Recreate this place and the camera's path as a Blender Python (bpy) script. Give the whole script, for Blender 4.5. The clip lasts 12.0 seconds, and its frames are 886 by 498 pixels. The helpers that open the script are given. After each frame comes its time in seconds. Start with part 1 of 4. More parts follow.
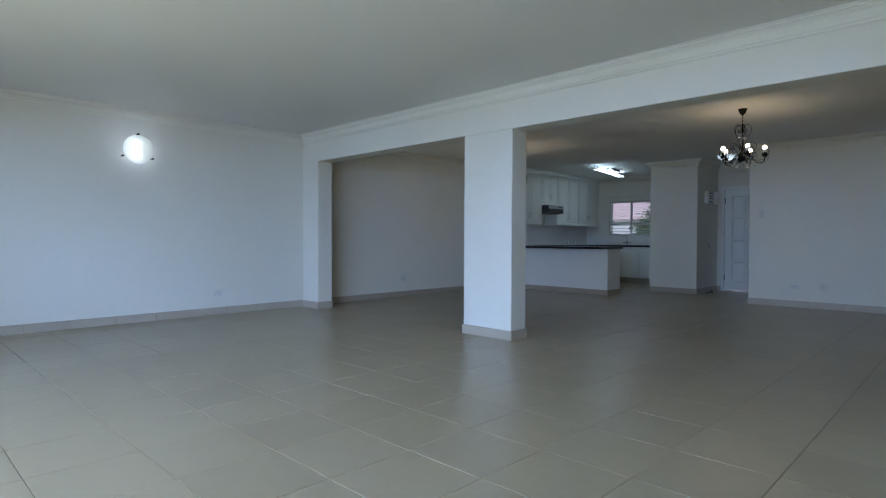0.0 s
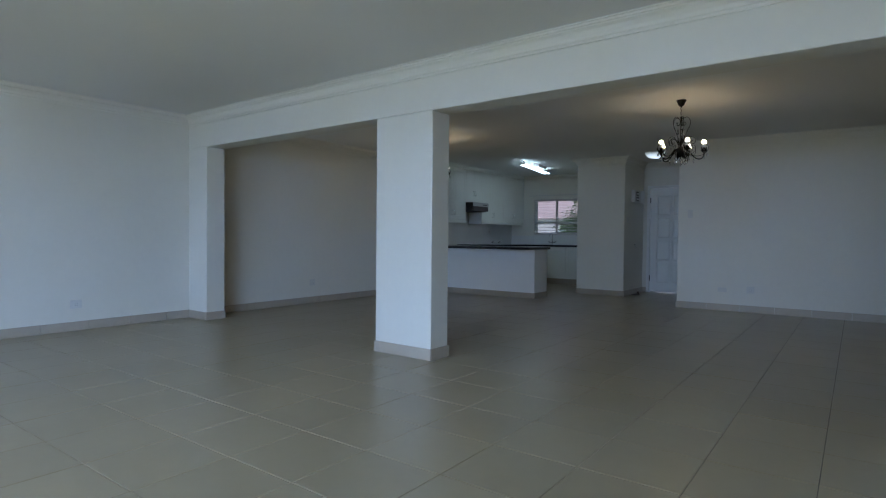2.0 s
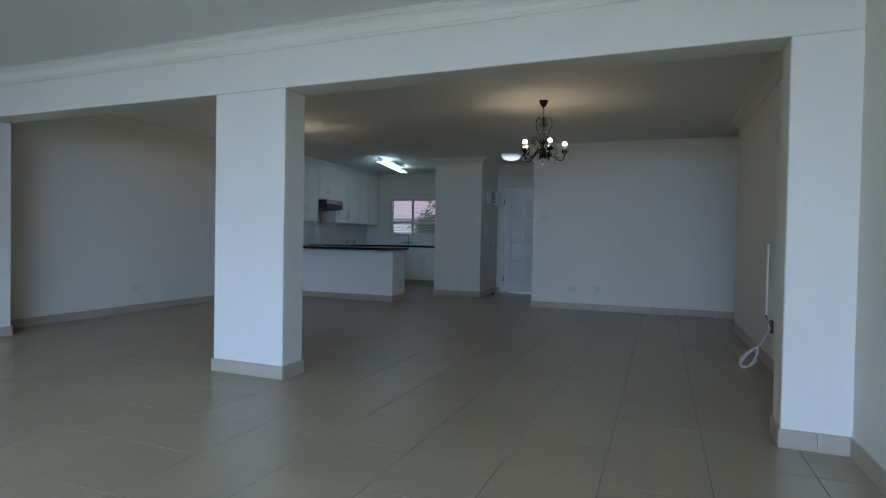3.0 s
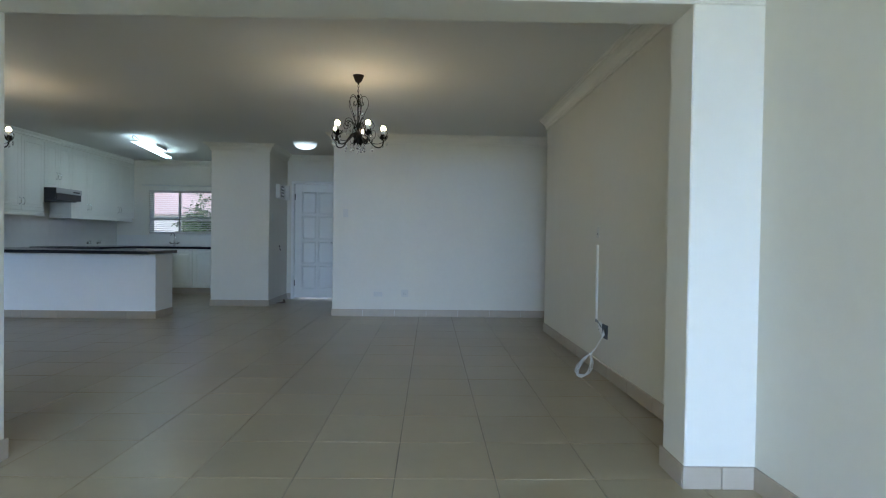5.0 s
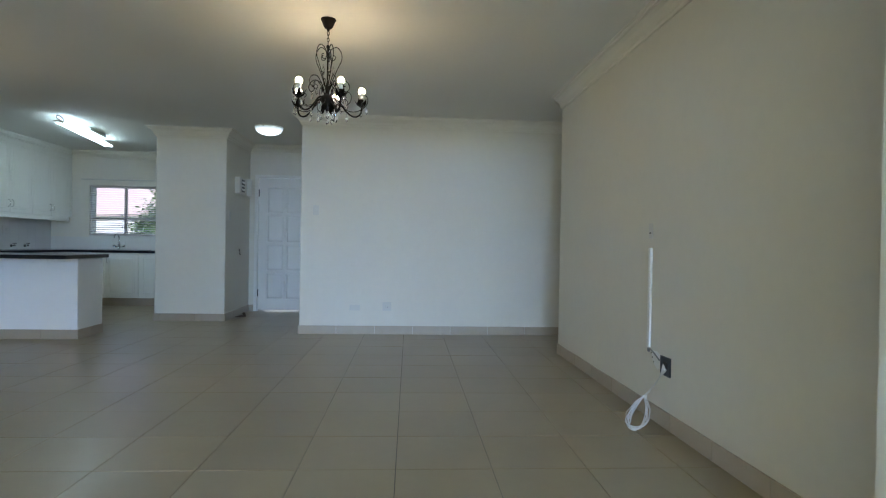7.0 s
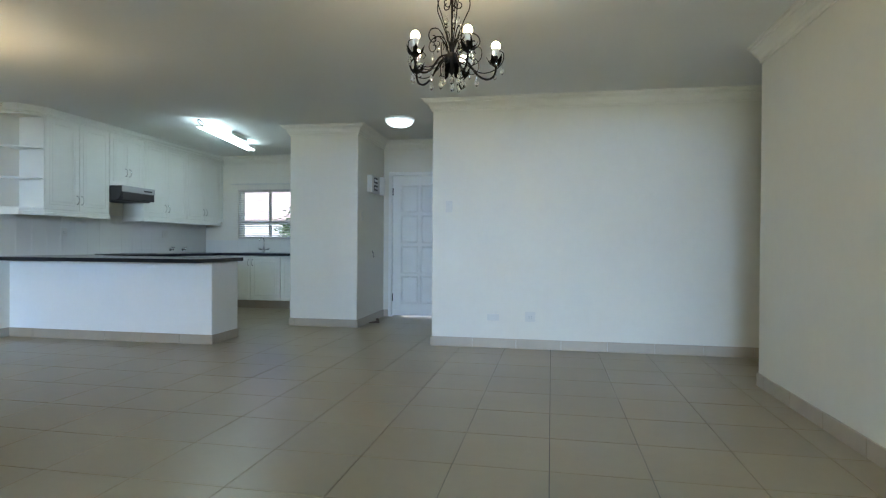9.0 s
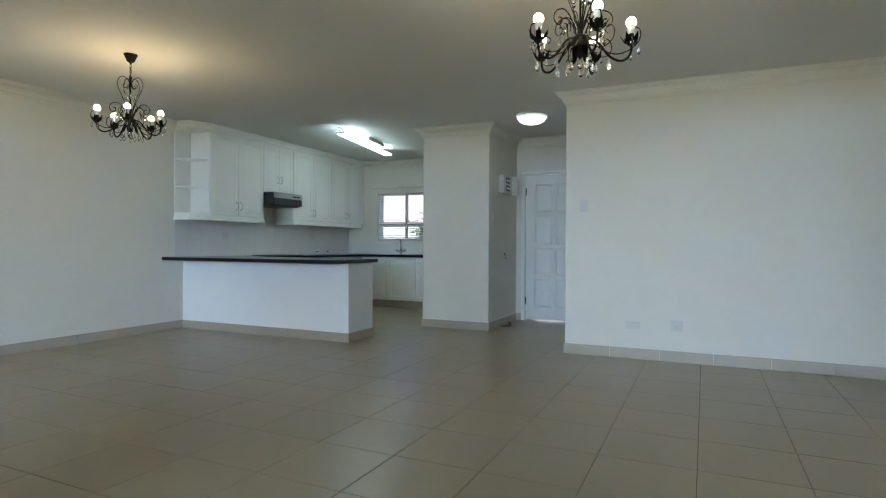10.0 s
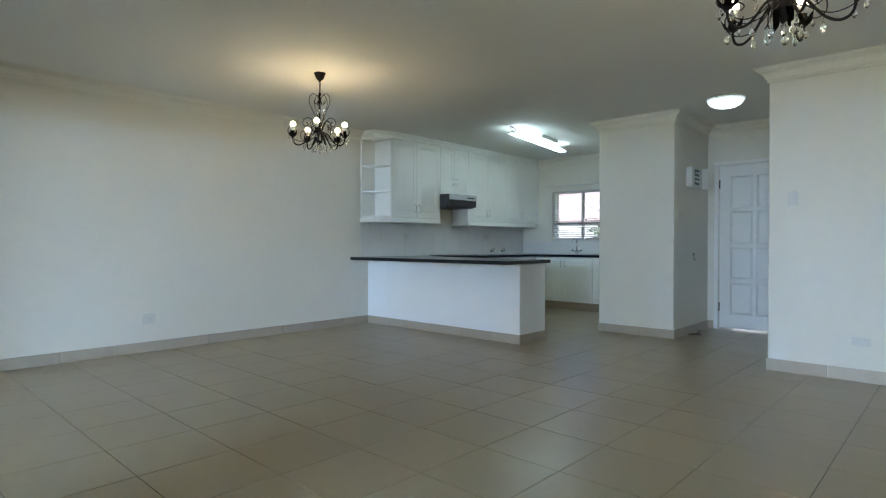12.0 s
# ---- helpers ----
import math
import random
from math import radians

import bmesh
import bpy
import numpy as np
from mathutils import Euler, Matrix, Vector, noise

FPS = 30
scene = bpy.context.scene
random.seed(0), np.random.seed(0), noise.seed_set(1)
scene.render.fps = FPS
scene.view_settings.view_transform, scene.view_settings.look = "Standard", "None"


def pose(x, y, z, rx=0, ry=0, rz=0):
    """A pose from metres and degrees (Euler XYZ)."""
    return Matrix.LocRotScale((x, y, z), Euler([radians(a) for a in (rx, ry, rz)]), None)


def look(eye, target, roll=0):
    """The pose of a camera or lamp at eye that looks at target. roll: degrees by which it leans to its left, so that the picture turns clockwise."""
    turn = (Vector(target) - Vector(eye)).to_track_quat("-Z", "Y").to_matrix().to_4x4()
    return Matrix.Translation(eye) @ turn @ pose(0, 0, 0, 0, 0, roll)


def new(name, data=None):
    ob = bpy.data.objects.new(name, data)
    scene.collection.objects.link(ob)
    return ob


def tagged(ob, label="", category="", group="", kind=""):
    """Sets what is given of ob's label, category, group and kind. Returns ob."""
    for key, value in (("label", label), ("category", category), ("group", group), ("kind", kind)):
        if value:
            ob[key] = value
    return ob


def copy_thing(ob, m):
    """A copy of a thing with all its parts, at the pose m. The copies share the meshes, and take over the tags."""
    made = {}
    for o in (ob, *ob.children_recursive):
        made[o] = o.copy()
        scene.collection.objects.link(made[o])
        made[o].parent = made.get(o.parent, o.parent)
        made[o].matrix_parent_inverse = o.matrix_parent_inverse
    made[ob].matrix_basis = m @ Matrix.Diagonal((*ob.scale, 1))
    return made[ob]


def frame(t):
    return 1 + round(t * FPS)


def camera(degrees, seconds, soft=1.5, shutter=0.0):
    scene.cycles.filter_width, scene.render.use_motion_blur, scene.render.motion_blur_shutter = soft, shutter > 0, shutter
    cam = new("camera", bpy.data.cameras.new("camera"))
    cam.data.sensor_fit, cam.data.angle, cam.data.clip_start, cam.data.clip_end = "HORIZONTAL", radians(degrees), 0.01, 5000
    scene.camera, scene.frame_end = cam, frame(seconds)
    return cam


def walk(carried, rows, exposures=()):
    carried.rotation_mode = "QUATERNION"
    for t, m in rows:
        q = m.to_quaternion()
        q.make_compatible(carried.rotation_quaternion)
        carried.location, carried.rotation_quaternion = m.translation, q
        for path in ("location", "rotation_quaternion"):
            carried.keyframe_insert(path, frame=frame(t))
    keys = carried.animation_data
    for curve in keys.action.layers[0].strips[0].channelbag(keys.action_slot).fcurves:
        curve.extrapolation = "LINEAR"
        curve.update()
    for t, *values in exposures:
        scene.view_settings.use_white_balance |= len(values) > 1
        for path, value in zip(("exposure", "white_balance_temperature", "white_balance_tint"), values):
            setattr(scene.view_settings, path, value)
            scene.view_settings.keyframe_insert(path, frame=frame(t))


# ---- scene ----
cam = camera(76.48, 12.0, soft=1.15)
PATH = [
    (0.0, pose(3.088, -4.464, 1.026, 88.926, -0.271, 43.306)),
    (0.5, pose(2.964, -4.397, 1.054, 88.825, -0.118, 41.714)),
    (1.0, pose(2.850, -4.211, 1.066, 88.737, -0.243, 40.224)),
    (1.5, pose(2.736, -3.956, 1.064, 88.688, -0.335, 39.017)),
    (2.0, pose(2.580, -3.717, 1.065, 88.681, -0.560, 35.589)),
    (2.5, pose(2.411, -3.521, 1.072, 88.742, -0.859, 27.824)),
    (3.0, pose(2.244, -3.329, 1.056, 88.925, -1.032, 20.430)),
    (3.5, pose(2.038, -3.165, 1.060, 89.036, -1.109, 12.218)),
    (3.7, pose(1.956, -3.098, 1.067, 89.101, -1.150, 8.388)),
    (5.3, pose(1.677, -2.212, 1.091, 89.096, -0.775, -2.766)),
    (5.5, pose(1.651, -2.079, 1.097, 89.173, -0.774, -3.281)),
    (6.0, pose(1.650, -1.750, 1.055, 89.491, -0.954, -4.196)),
    (6.5, pose(1.655, -1.448, 1.050, 89.659, -1.047, -4.345)),
    (6.7, pose(1.647, -1.320, 1.047, 89.713, -1.066, -4.378)),
    (8.3, pose(1.622, -0.480, 1.060, 89.383, -0.456, 1.433)),
    (8.5, pose(1.599, -0.397, 1.066, 89.378, -0.416, 3.354)),
    (9.0, pose(1.606, -0.234, 1.045, 89.555, -0.409, 10.142)),
    (9.5, pose(1.634, -0.110, 1.035, 89.684, -0.417, 17.720)),
    (10.0, pose(1.632, -0.026, 1.046, 89.621, -0.350, 24.203)),
    (10.5, pose(1.619, 0.038, 1.044, 89.618, -0.234, 29.319)),
    (11.0, pose(1.625, 0.088, 1.035, 89.655, -0.067, 34.403)),
    (11.5, pose(1.634, 0.122, 1.037, 89.622, -0.040, 38.881)),
    (12.0, pose(1.631, 0.120, 1.063, 89.434, -0.086, 42.288)),
]
EXPOSURES = [(0.0, 0.04, 5330, 23), (1.0, 0.05, 5340, 23), (1.5, -0.02, 5360, 23), (2.0, -0.17, 5400, 22), (2.5, -0.22, 5360, 22), (3.5, 0.25, 5360, 20), (5.5, 0.78, 5520, 18),
             (6.0, 0.80, 5560, 18), (6.5, 0.92, 5600, 18), (8.5, 1.50, 5600, 17), (9.5, 1.38, 5790, 16), (10.5, 1.22, 5900, 16), (12.0, 1.36, 5760, 16)]
WINDOW_WATTS, LAWN_WATTS = 1390.0, 54.0
BULB_GLOW, TUBE_GLOW, DOME_GLOW, SCONCE_GLOW = 54.0, 9.0, 0.85, 14.0
walk(cam, PATH, EXPOSURES)

# ---------------------------------------------------------------- light
world = bpy.data.worlds.new("world")
scene.world = world
world.use_nodes = True
wn = world.node_tree.nodes
sky = wn.new("ShaderNodeTexSky")
sky.sky_type = "NISHITA"
sky.sun_disc = False
sky.sun_elevation = radians(52.5)
sky.sun_rotation = radians(230)
world.node_tree.links.new(sky.outputs[0], wn["Background"].inputs[0])
wn["Background"].inputs[1].default_value = 0.12

sun_data = bpy.data.lights.new("sun", "SUN")
sun_data.energy = 5.0
sun_data.angle = radians(0.5)
sun_data.color = (1.0, 0.95, 0.87)
sun = new("sun", sun_data)
sun.matrix_world = look((0, 0, 0), (0.5, 0.42, -0.85))

# added lamp standing in for low sky outside the living room's wide glazed opening
glow = bpy.data.lights.new("sky_fill_lamp", "AREA")
glow.shape = "RECTANGLE"
glow.size, glow.size_y = 12.0, 2.1
glow.energy = WINDOW_WATTS
glow.color = (0.42, 0.67, 1.0)
new("sky_fill_lamp", glow).matrix_world = look((5.4, -9.5, 2.75), (5.4, 0, 2.0))
# added upward fill in that opening for what the lawn throws back up
lawn_glow = bpy.data.lights.new("lawn_fill_lamp", "AREA")
lawn_glow.shape = "RECTANGLE"
lawn_glow.size, lawn_glow.size_y = 4.7, 2.0
lawn_glow.energy = LAWN_WATTS
lawn_glow.color = (1.0, 0.97, 0.48)
new("lawn_fill_lamp", lawn_glow).matrix_world = look((0.8, -5.70, 1.1), (0.8, 0, 4.2))


# ---------------------------------------------------------------- materials
def material(name, colour, rough=0.5, metal=0.0, bump=0.0, bump_scale=60.0, vary=0.0,
             stain=None, stain_amount=0.0, stain_scale=1.5, glow=0.0, alpha_ior=None, random_tint=0.0, rough_vary=0.08, coat=0.0, spec=0.5):
    """A node material: base colour with grain and broad stains, noise relief and uneven gloss."""
    m = bpy.data.materials.new(name)
    m.use_nodes = True
    nt = m.node_tree
    n, l = nt.nodes, nt.links
    b = n["Principled BSDF"]
    b.inputs["Metallic"].default_value = metal
    b.inputs["Coat Weight"].default_value = coat
    b.inputs["Specular IOR Level"].default_value = spec
    if alpha_ior:
        b.inputs["Transmission Weight"].default_value = 1.0
        b.inputs["IOR"].default_value = alpha_ior
        b.inputs["Base Color"].default_value = (*colour, 1)
        b.inputs["Roughness"].default_value = rough
        return m
    tc = n.new("ShaderNodeTexCoord")
    fine = n.new("ShaderNodeTexNoise")
    fine.inputs["Scale"].default_value = bump_scale
    fine.inputs["Detail"].default_value = 4
    l.new(tc.outputs["Object"], fine.inputs["Vector"])
    broad = n.new("ShaderNodeTexNoise")
    broad.inputs["Scale"].default_value = stain_scale
    broad.inputs["Detail"].default_value = 5
    geo = n.new("ShaderNodeNewGeometry")
    l.new(geo.outputs["Position"], broad.inputs["Vector"])
    col = n.new("ShaderNodeMix")
    col.data_type = "RGBA"
    dark = [c * (1 - vary) for c in colour]
    light = [min(1, c * (1 + vary)) for c in colour]
    col.inputs[6].default_value, col.inputs[7].default_value = (*dark, 1), (*light, 1)
    l.new(fine.outputs["Fac"], col.inputs[0])
    out = col.outputs[2]
    if stain:
        ramp = n.new("ShaderNodeValToRGB")
        ramp.color_ramp.elements[0].position, ramp.color_ramp.elements[1].position = 0.42, 0.72
        l.new(broad.outputs["Fac"], ramp.inputs["Fac"])
        amount = n.new("ShaderNodeMath")
        amount.operation = "MULTIPLY"
        amount.inputs[1].default_value = stain_amount
        l.new(ramp.outputs["Color"], amount.inputs[0])
        mix = n.new("ShaderNodeMix")
        mix.data_type = "RGBA"
        mix.inputs[7].default_value = (*stain, 1)
        l.new(amount.outputs[0], mix.inputs[0])
        l.new(out, mix.inputs[6])
        out = mix.outputs[2]
    if random_tint:
        info = n.new("ShaderNodeObjectInfo")
        hsv = n.new("ShaderNodeHueSaturation")
        span = n.new("ShaderNodeMapRange")
        span.inputs["To Min"].default_value, span.inputs["To Max"].default_value = 1 - random_tint, 1 + random_tint
        l.new(info.outputs["Random"], span.inputs["Value"])
        l.new(span.outputs[0], hsv.inputs["Value"])
        l.new(out, hsv.inputs["Color"])
        out = hsv.outputs[0]
    l.new(out, b.inputs["Base Color"])
    gloss = n.new("ShaderNodeMapRange")
    gloss.inputs["To Min"].default_value, gloss.inputs["To Max"].default_value = max(0.02, rough - rough_vary), min(1, rough + rough_vary)
    l.new(broad.outputs["Fac"], gloss.inputs["Value"])
    l.new(gloss.outputs[0], b.inputs["Roughness"])
    if bump:
        bp = n.new("ShaderNodeBump")
        bp.inputs["Strength"].default_value = bump
        bp.inputs["Distance"].default_value = 0.004
        l.new(fine.outputs["Fac"], bp.inputs["Height"])
        l.new(bp.outputs[0], b.inputs["Normal"])
    if glow:
        b.inputs["Emission Color"].default_value = (*colour, 1)
        b.inputs["Emission Strength"].default_value = glow
    return m


WALL = material("cream wall paint", (0.68, 0.653, 0.573), 0.62, vary=0.03, bump=0.12, bump_scale=16, stain=(0.63, 0.60, 0.515), stain_amount=0.25, stain_scale=1.1)
WHITE = material("white wall paint", (0.80, 0.80, 0.78), 0.6, vary=0.02, bump=0.2, bump_scale=22, stain=(0.75, 0.75, 0.72), stain_amount=0.25, stain_scale=1.1)
CEIL = material("white ceiling paint", (0.73, 0.72, 0.68), 0.8, vary=0.02, bump=0.15, bump_scale=30, stain=(0.68, 0.665, 0.62), stain_amount=0.3, stain_scale=0.7)
CORNICE = material("white cornice plaster", (0.70, 0.675, 0.598), 0.65, vary=0.03, bump=0.1)
TILE = material("beige glazed floor tile", (0.306, 0.252, 0.158), 0.305, vary=0.05, bump=0.06, bump_scale=14, stain=(0.276, 0.226, 0.140), stain_amount=0.5, stain_scale=1.3, random_tint=0.04, rough_vary=0.05)
SKIRT = material("beige skirting tile", (0.405, 0.345, 0.27), 0.38, vary=0.06, bump=0.06, bump_scale=14, stain=(0.365, 0.31, 0.24), stain_amount=0.5, random_tint=0.04)
GROUT = material("dark grey grout", (0.115, 0.10, 0.085), 0.9, vary=0.2, bump=0.3, bump_scale=90, stain=(0.16, 0.14, 0.115), stain_amount=0.45, stain_scale=3)
CABINET = material("ivory foil cabinet", (0.74, 0.745, 0.70), 0.42, vary=0.02, bump=0.04, bump_scale=8, stain=(0.69, 0.69, 0.64), stain_amount=0.3)
DOOR = material("white door paint", (0.74, 0.735, 0.70), 0.45, vary=0.03, bump=0.12, bump_scale=40, stain=(0.68, 0.67, 0.62), stain_amount=0.3, stain_scale=2)
GRANITE = material("black granite", (0.012, 0.014, 0.019), 0.16, vary=0.7, bump_scale=240, rough_vary=0.04, spec=0.3)
SPLASH = material("white glazed wall tile", (0.68, 0.68, 0.655), 0.22, vary=0.02, bump=0.03, bump_scale=10, random_tint=0.015)
SPLASH_GROUT = material("pale wall tile grout", (0.65, 0.65, 0.625), 0.5, vary=0.04)
IRON = material("black wrought iron", (0.010, 0.0085, 0.008), 0.65, spec=0.15, vary=0.4, bump=0.25, bump_scale=120)
CRYSTAL = material("clear cut crystal", (0.97, 0.97, 0.97), 0.03, alpha_ior=1.5)
CHROME = material("polished chrome", (0.72, 0.73, 0.74), 0.14, metal=1.0, vary=0.03)
STEEL = material("brushed steel", (0.40, 0.40, 0.41), 0.45, metal=0.4, vary=0.08, bump=0.1, bump_scale=200)
BLACK = material("black plastic", (0.018, 0.018, 0.02), 0.4, vary=0.2)
GREY = material("grey steel box", (0.22, 0.225, 0.23), 0.55, metal=0.2, vary=0.25, stain=(0.3, 0.3, 0.3), stain_amount=0.4, stain_scale=14)
PLASTIC = material("white plastic", (0.77, 0.77, 0.75), 0.35, vary=0.02)
BULB = material("glowing bulb glass", (1.0, 0.75, 0.37), 0.4, glow=BULB_GLOW)
BULB_BASE = material("white bulb collar", (0.78, 0.76, 0.72), 0.4, vary=0.02)
TUBE = material("glowing fluorescent tube", (0.78, 1.0, 0.93), 0.4, glow=TUBE_GLOW)
DOME = material("glowing opal glass", (0.88, 1.0, 0.93), 0.3, glow=DOME_GLOW)
# glow painted by height, strongest at the opal glass's lowest point, imitating a bulb
dn = DOME.node_tree.nodes
dz = dn.new("ShaderNodeSeparateXYZ")
dm = dn.new("ShaderNodeMapRange")
DOME.node_tree.links.new(dn.new("ShaderNodeTexCoord").outputs["Object"], dz.inputs[0])
DOME.node_tree.links.new(dz.outputs["Z"], dm.inputs["Value"])
dm.inputs["From Min"].default_value, dm.inputs["From Max"].default_value = -0.02, -0.108
dm.inputs["To Min"].default_value, dm.inputs["To Max"].default_value = DOME_GLOW * 0.12, DOME_GLOW * 1.5
DOME.node_tree.links.new(dm.outputs[0], dn["Principled BSDF"].inputs["Emission Strength"])
SCONCE_BULB = material("glowing sconce bulb", (0.95, 1.0, 0.93), 0.3, glow=SCONCE_GLOW)
SLATE = material("dark slate steel", (0.06, 0.068, 0.085), 0.5, metal=0.3, vary=0.3, bump=0.2, bump_scale=90, stain=(0.14, 0.15, 0.17), stain_amount=0.4, stain_scale=20)
PLATE = material("aged white switch plate", (0.60, 0.59, 0.55), 0.45, vary=0.03)
CABLE = material("white cable sheath", (0.60, 0.60, 0.59), 0.5, vary=0.05)
GLASS = material("window glass", (1, 1, 1), 0.0, alpha_ior=1.45)
BLIND = material("off-white venetian slat", (0.52, 0.48, 0.46), 0.45, vary=0.03)
ALU = material("white window frame", (0.72, 0.71, 0.69), 0.4, vary=0.03)
BRICK = material("pale plastered outside wall", (0.80, 0.78, 0.76), 0.85, vary=0.25, bump=0.4, bump_scale=30, stain=(0.74, 0.71, 0.68), stain_amount=0.6, random_tint=0.12)
ROOF = material("weathered pale roof tile", (0.46, 0.37, 0.34), 0.8, vary=0.25, bump=0.3, stain=(0.40, 0.30, 0.27), stain_amount=0.5)
LEAF = material("green leaf", (0.075, 0.135, 0.035), 0.5, vary=0.4)
BARK = material("brown bark", (0.12, 0.085, 0.055), 0.9, vary=0.4, bump=0.6)
GRASS = material("mown lawn", (0.085, 0.15, 0.035), 0.9, vary=0.5, bump=0.8, bump_scale=40, stain=(0.13, 0.17, 0.05), stain_amount=0.5, stain_scale=0.6)
RUBBER = material("brown rubber wedge", (0.085, 0.06, 0.045), 0.8, vary=0.2)


# ---------------------------------------------------------------- mesh helpers
def ob_of(name, bm, mat, parent=None, label="", smooth=False):
    me = bpy.data.meshes.new(name)
    bmesh.ops.recalc_face_normals(bm, faces=bm.faces[:])
    if smooth:
        for f in bm.faces:
            f.smooth = True
    bm.to_mesh(me)
    bm.free()
    me.materials.append(mat)
    ob = new(name, me)
    if parent is not None:
        ob.parent = parent
    if label:
        ob["label"] = label
    return ob


def part(name, bm, mat, parent, label="", smooth=False):
    return ob_of(name, bm, mat, parent, label, smooth)


def thing(name, label, category, at=(0, 0, 0), turn=0.0, group="", kind=""):
    e = new(name)
    e.matrix_world = pose(*at, 0, 0, turn)
    return tagged(e, label, category, group, kind)


def box(x0, y0, z0, x1, y1, z1, bevel=0.0, bm=None, segments=1):
    """A box between two corners, with its edges rounded; added to bm where one is given."""
    own = bmesh.new()
    bmesh.ops.create_cube(own, size=1.0)
    for v in own.verts:
        v.co = Vector(((x0 + x1) / 2 + v.co.x * (x1 - x0), (y0 + y1) / 2 + v.co.y * (y1 - y0), (z0 + z1) / 2 + v.co.z * (z1 - z0)))
    if bevel:
        bmesh.ops.bevel(own, geom=own.edges[:], offset=bevel, segments=segments, affect="EDGES", profile=0.5)
    if bm is None:
        return own
    me = bpy.data.meshes.new("tmp")
    own.to_mesh(me)
    own.free()
    bm.from_mesh(me)
    bpy.data.meshes.remove(me)
    return bm


def lathe(profile, steps=24, bm=None, at=(0, 0, 0), axis="z"):
    """A turned body from (radius, height) pairs."""
    bm = bm or bmesh.new()
    rings = []
    for r, h in profile:
        ring = []
        for k in range(steps):
            a = 2 * math.pi * k / steps
            p = (r * math.cos(a), r * math.sin(a), h)
            if axis == "x":
                p = (h, r * math.cos(a), r * math.sin(a))
            elif axis == "y":
                p = (r * math.cos(a), h, r * math.sin(a))
            ring.append(bm.verts.new((at[0] + p[0], at[1] + p[1], at[2] + p[2])))
        rings.append(ring)
    for a, b in zip(rings, rings[1:]):
        for k in range(steps):
            bm.faces.new((a[k], a[(k + 1) % steps], b[(k + 1) % steps], b[k]))
    for ring in (rings[0], rings[-1]):
        if (ring[0].co - ring[steps // 2].co).length > 1e-4:
            bm.faces.new(ring)
    return bm


def tube(points, r, sides=8, bm=None, taper=1.0):
    """A round bar along a smooth line."""
    bm = bm or bmesh.new()
    pts = [Vector(p) for p in points]
    rings = []
    up = Vector((0.123, 0.31, 0.94)).normalized()
    for i, p in enumerate(pts):
        d = (pts[min(i + 1, len(pts) - 1)] - pts[max(i - 1, 0)]).normalized()
        side = d.cross(up)
        if side.length < 1e-3:
            side = d.cross(Vector((1, 0, 0)))
        side.normalize()
        up2 = side.cross(d).normalized()
        up = up2
        rr = r * (1 + (taper - 1) * i / max(1, len(pts) - 1))
        rings.append([bm.verts.new(p + (side * math.cos(2 * math.pi * k / sides) + up2 * math.sin(2 * math.pi * k / sides)) * rr) for k in range(sides)])
    for a, b in zip(rings, rings[1:]):
        for k in range(sides):
            bm.faces.new((a[k], a[(k + 1) % sides], b[(k + 1) % sides], b[k]))
    bm.faces.new(rings[0])
    bm.faces.new(rings[-1])
    return bm


def smooth_line(points, steps=6):
    """A Catmull-Rom line through the points."""
    p = [Vector(q) for q in points]
    p = [2 * p[0] - p[1]] + p + [2 * p[-1] - p[-2]]
    out = []
    for i in range(1, len(p) - 2):
        for k in range(steps):
            t = k / steps
            a, b, c, d = p[i - 1], p[i], p[i + 1], p[i + 2]
            out.append(0.5 * (2 * b + (c - a) * t + (2 * a - 5 * b + 4 * c - d) * t * t + (3 * b - a - 3 * c + d) * t ** 3))
    out.append(p[-2])
    return out


def spiral(cx, cz, r0, r1, a0, a1, steps=20):
    """Points (r, z) of a scroll in an upright plane."""
    return [(cx + (r0 + (r1 - r0) * k / steps) * math.cos(a0 + (a1 - a0) * k / steps),
             cz + (r0 + (r1 - r0) * k / steps) * math.sin(a0 + (a1 - a0) * k / steps)) for k in range(steps + 1)]


# ---------------------------------------------------------------- plan
LX, RX = -4.204, 3.205          # long side walls
CEIL_Z, SOFFIT = 2.535, 2.130
BEAM_X, BEAM0, BEAM_D, BEAM_A = -0.6, 0.118, 0.245, -1.6   # wall between living and dining room: a point of its face, depth, turn in degrees
NY = 5.484                      # dining end wall
EX = 0.468                      # its free corner
CX0, CX1, CY = -1.580, -0.681, 6.485   # closet block
DY = 7.65                       # front door wall
KY = 8.70                       # kitchen window wall
RY = 4.336                      # end of the dining side wall
SY = -5.75                      # glazed wall of the living room
STEP_Y, STEP_X = -1.2, 4.35     # the living room widens here
PX0, PX1 = -0.930, -0.279       # pillar
PWX, PEX = -3.800, 2.893        # free ends of the two pilasters


def wall(name, *a, label="plain plastered wall in cream paint", bevel=0.0):
    return tagged(ob_of(name, box(*a, bevel=bevel), WALL), label, "wall", kind="structure")


wall("wall_west", LX - 0.2, SY - 0.2, 0, LX, KY + 0.2, CEIL_Z)
wall("wall_east", RX, STEP_Y, 0, STEP_X + 0.2, RY, CEIL_Z)
wall("wall_living_far_east", STEP_X, SY - 0.2, 0, STEP_X + 0.2, STEP_Y - 0.002, CEIL_Z)
wall("wall_dining_north", EX, NY, 0, 5.2, NY + 0.2, CEIL_Z, bevel=0.006)
wall("wall_entrance_east", EX + 0.003, NY + 0.2, 0, EX + 0.203, DY + 0.2, CEIL_Z)
wall("wall_corridor_end", 5.2, RY - 0.2, 0, 5.4, NY + 0.2, CEIL_Z)
wall("wall_corridor_south", STEP_X + 0.202, RY - 0.2, 0, 5.2, RY, CEIL_Z)
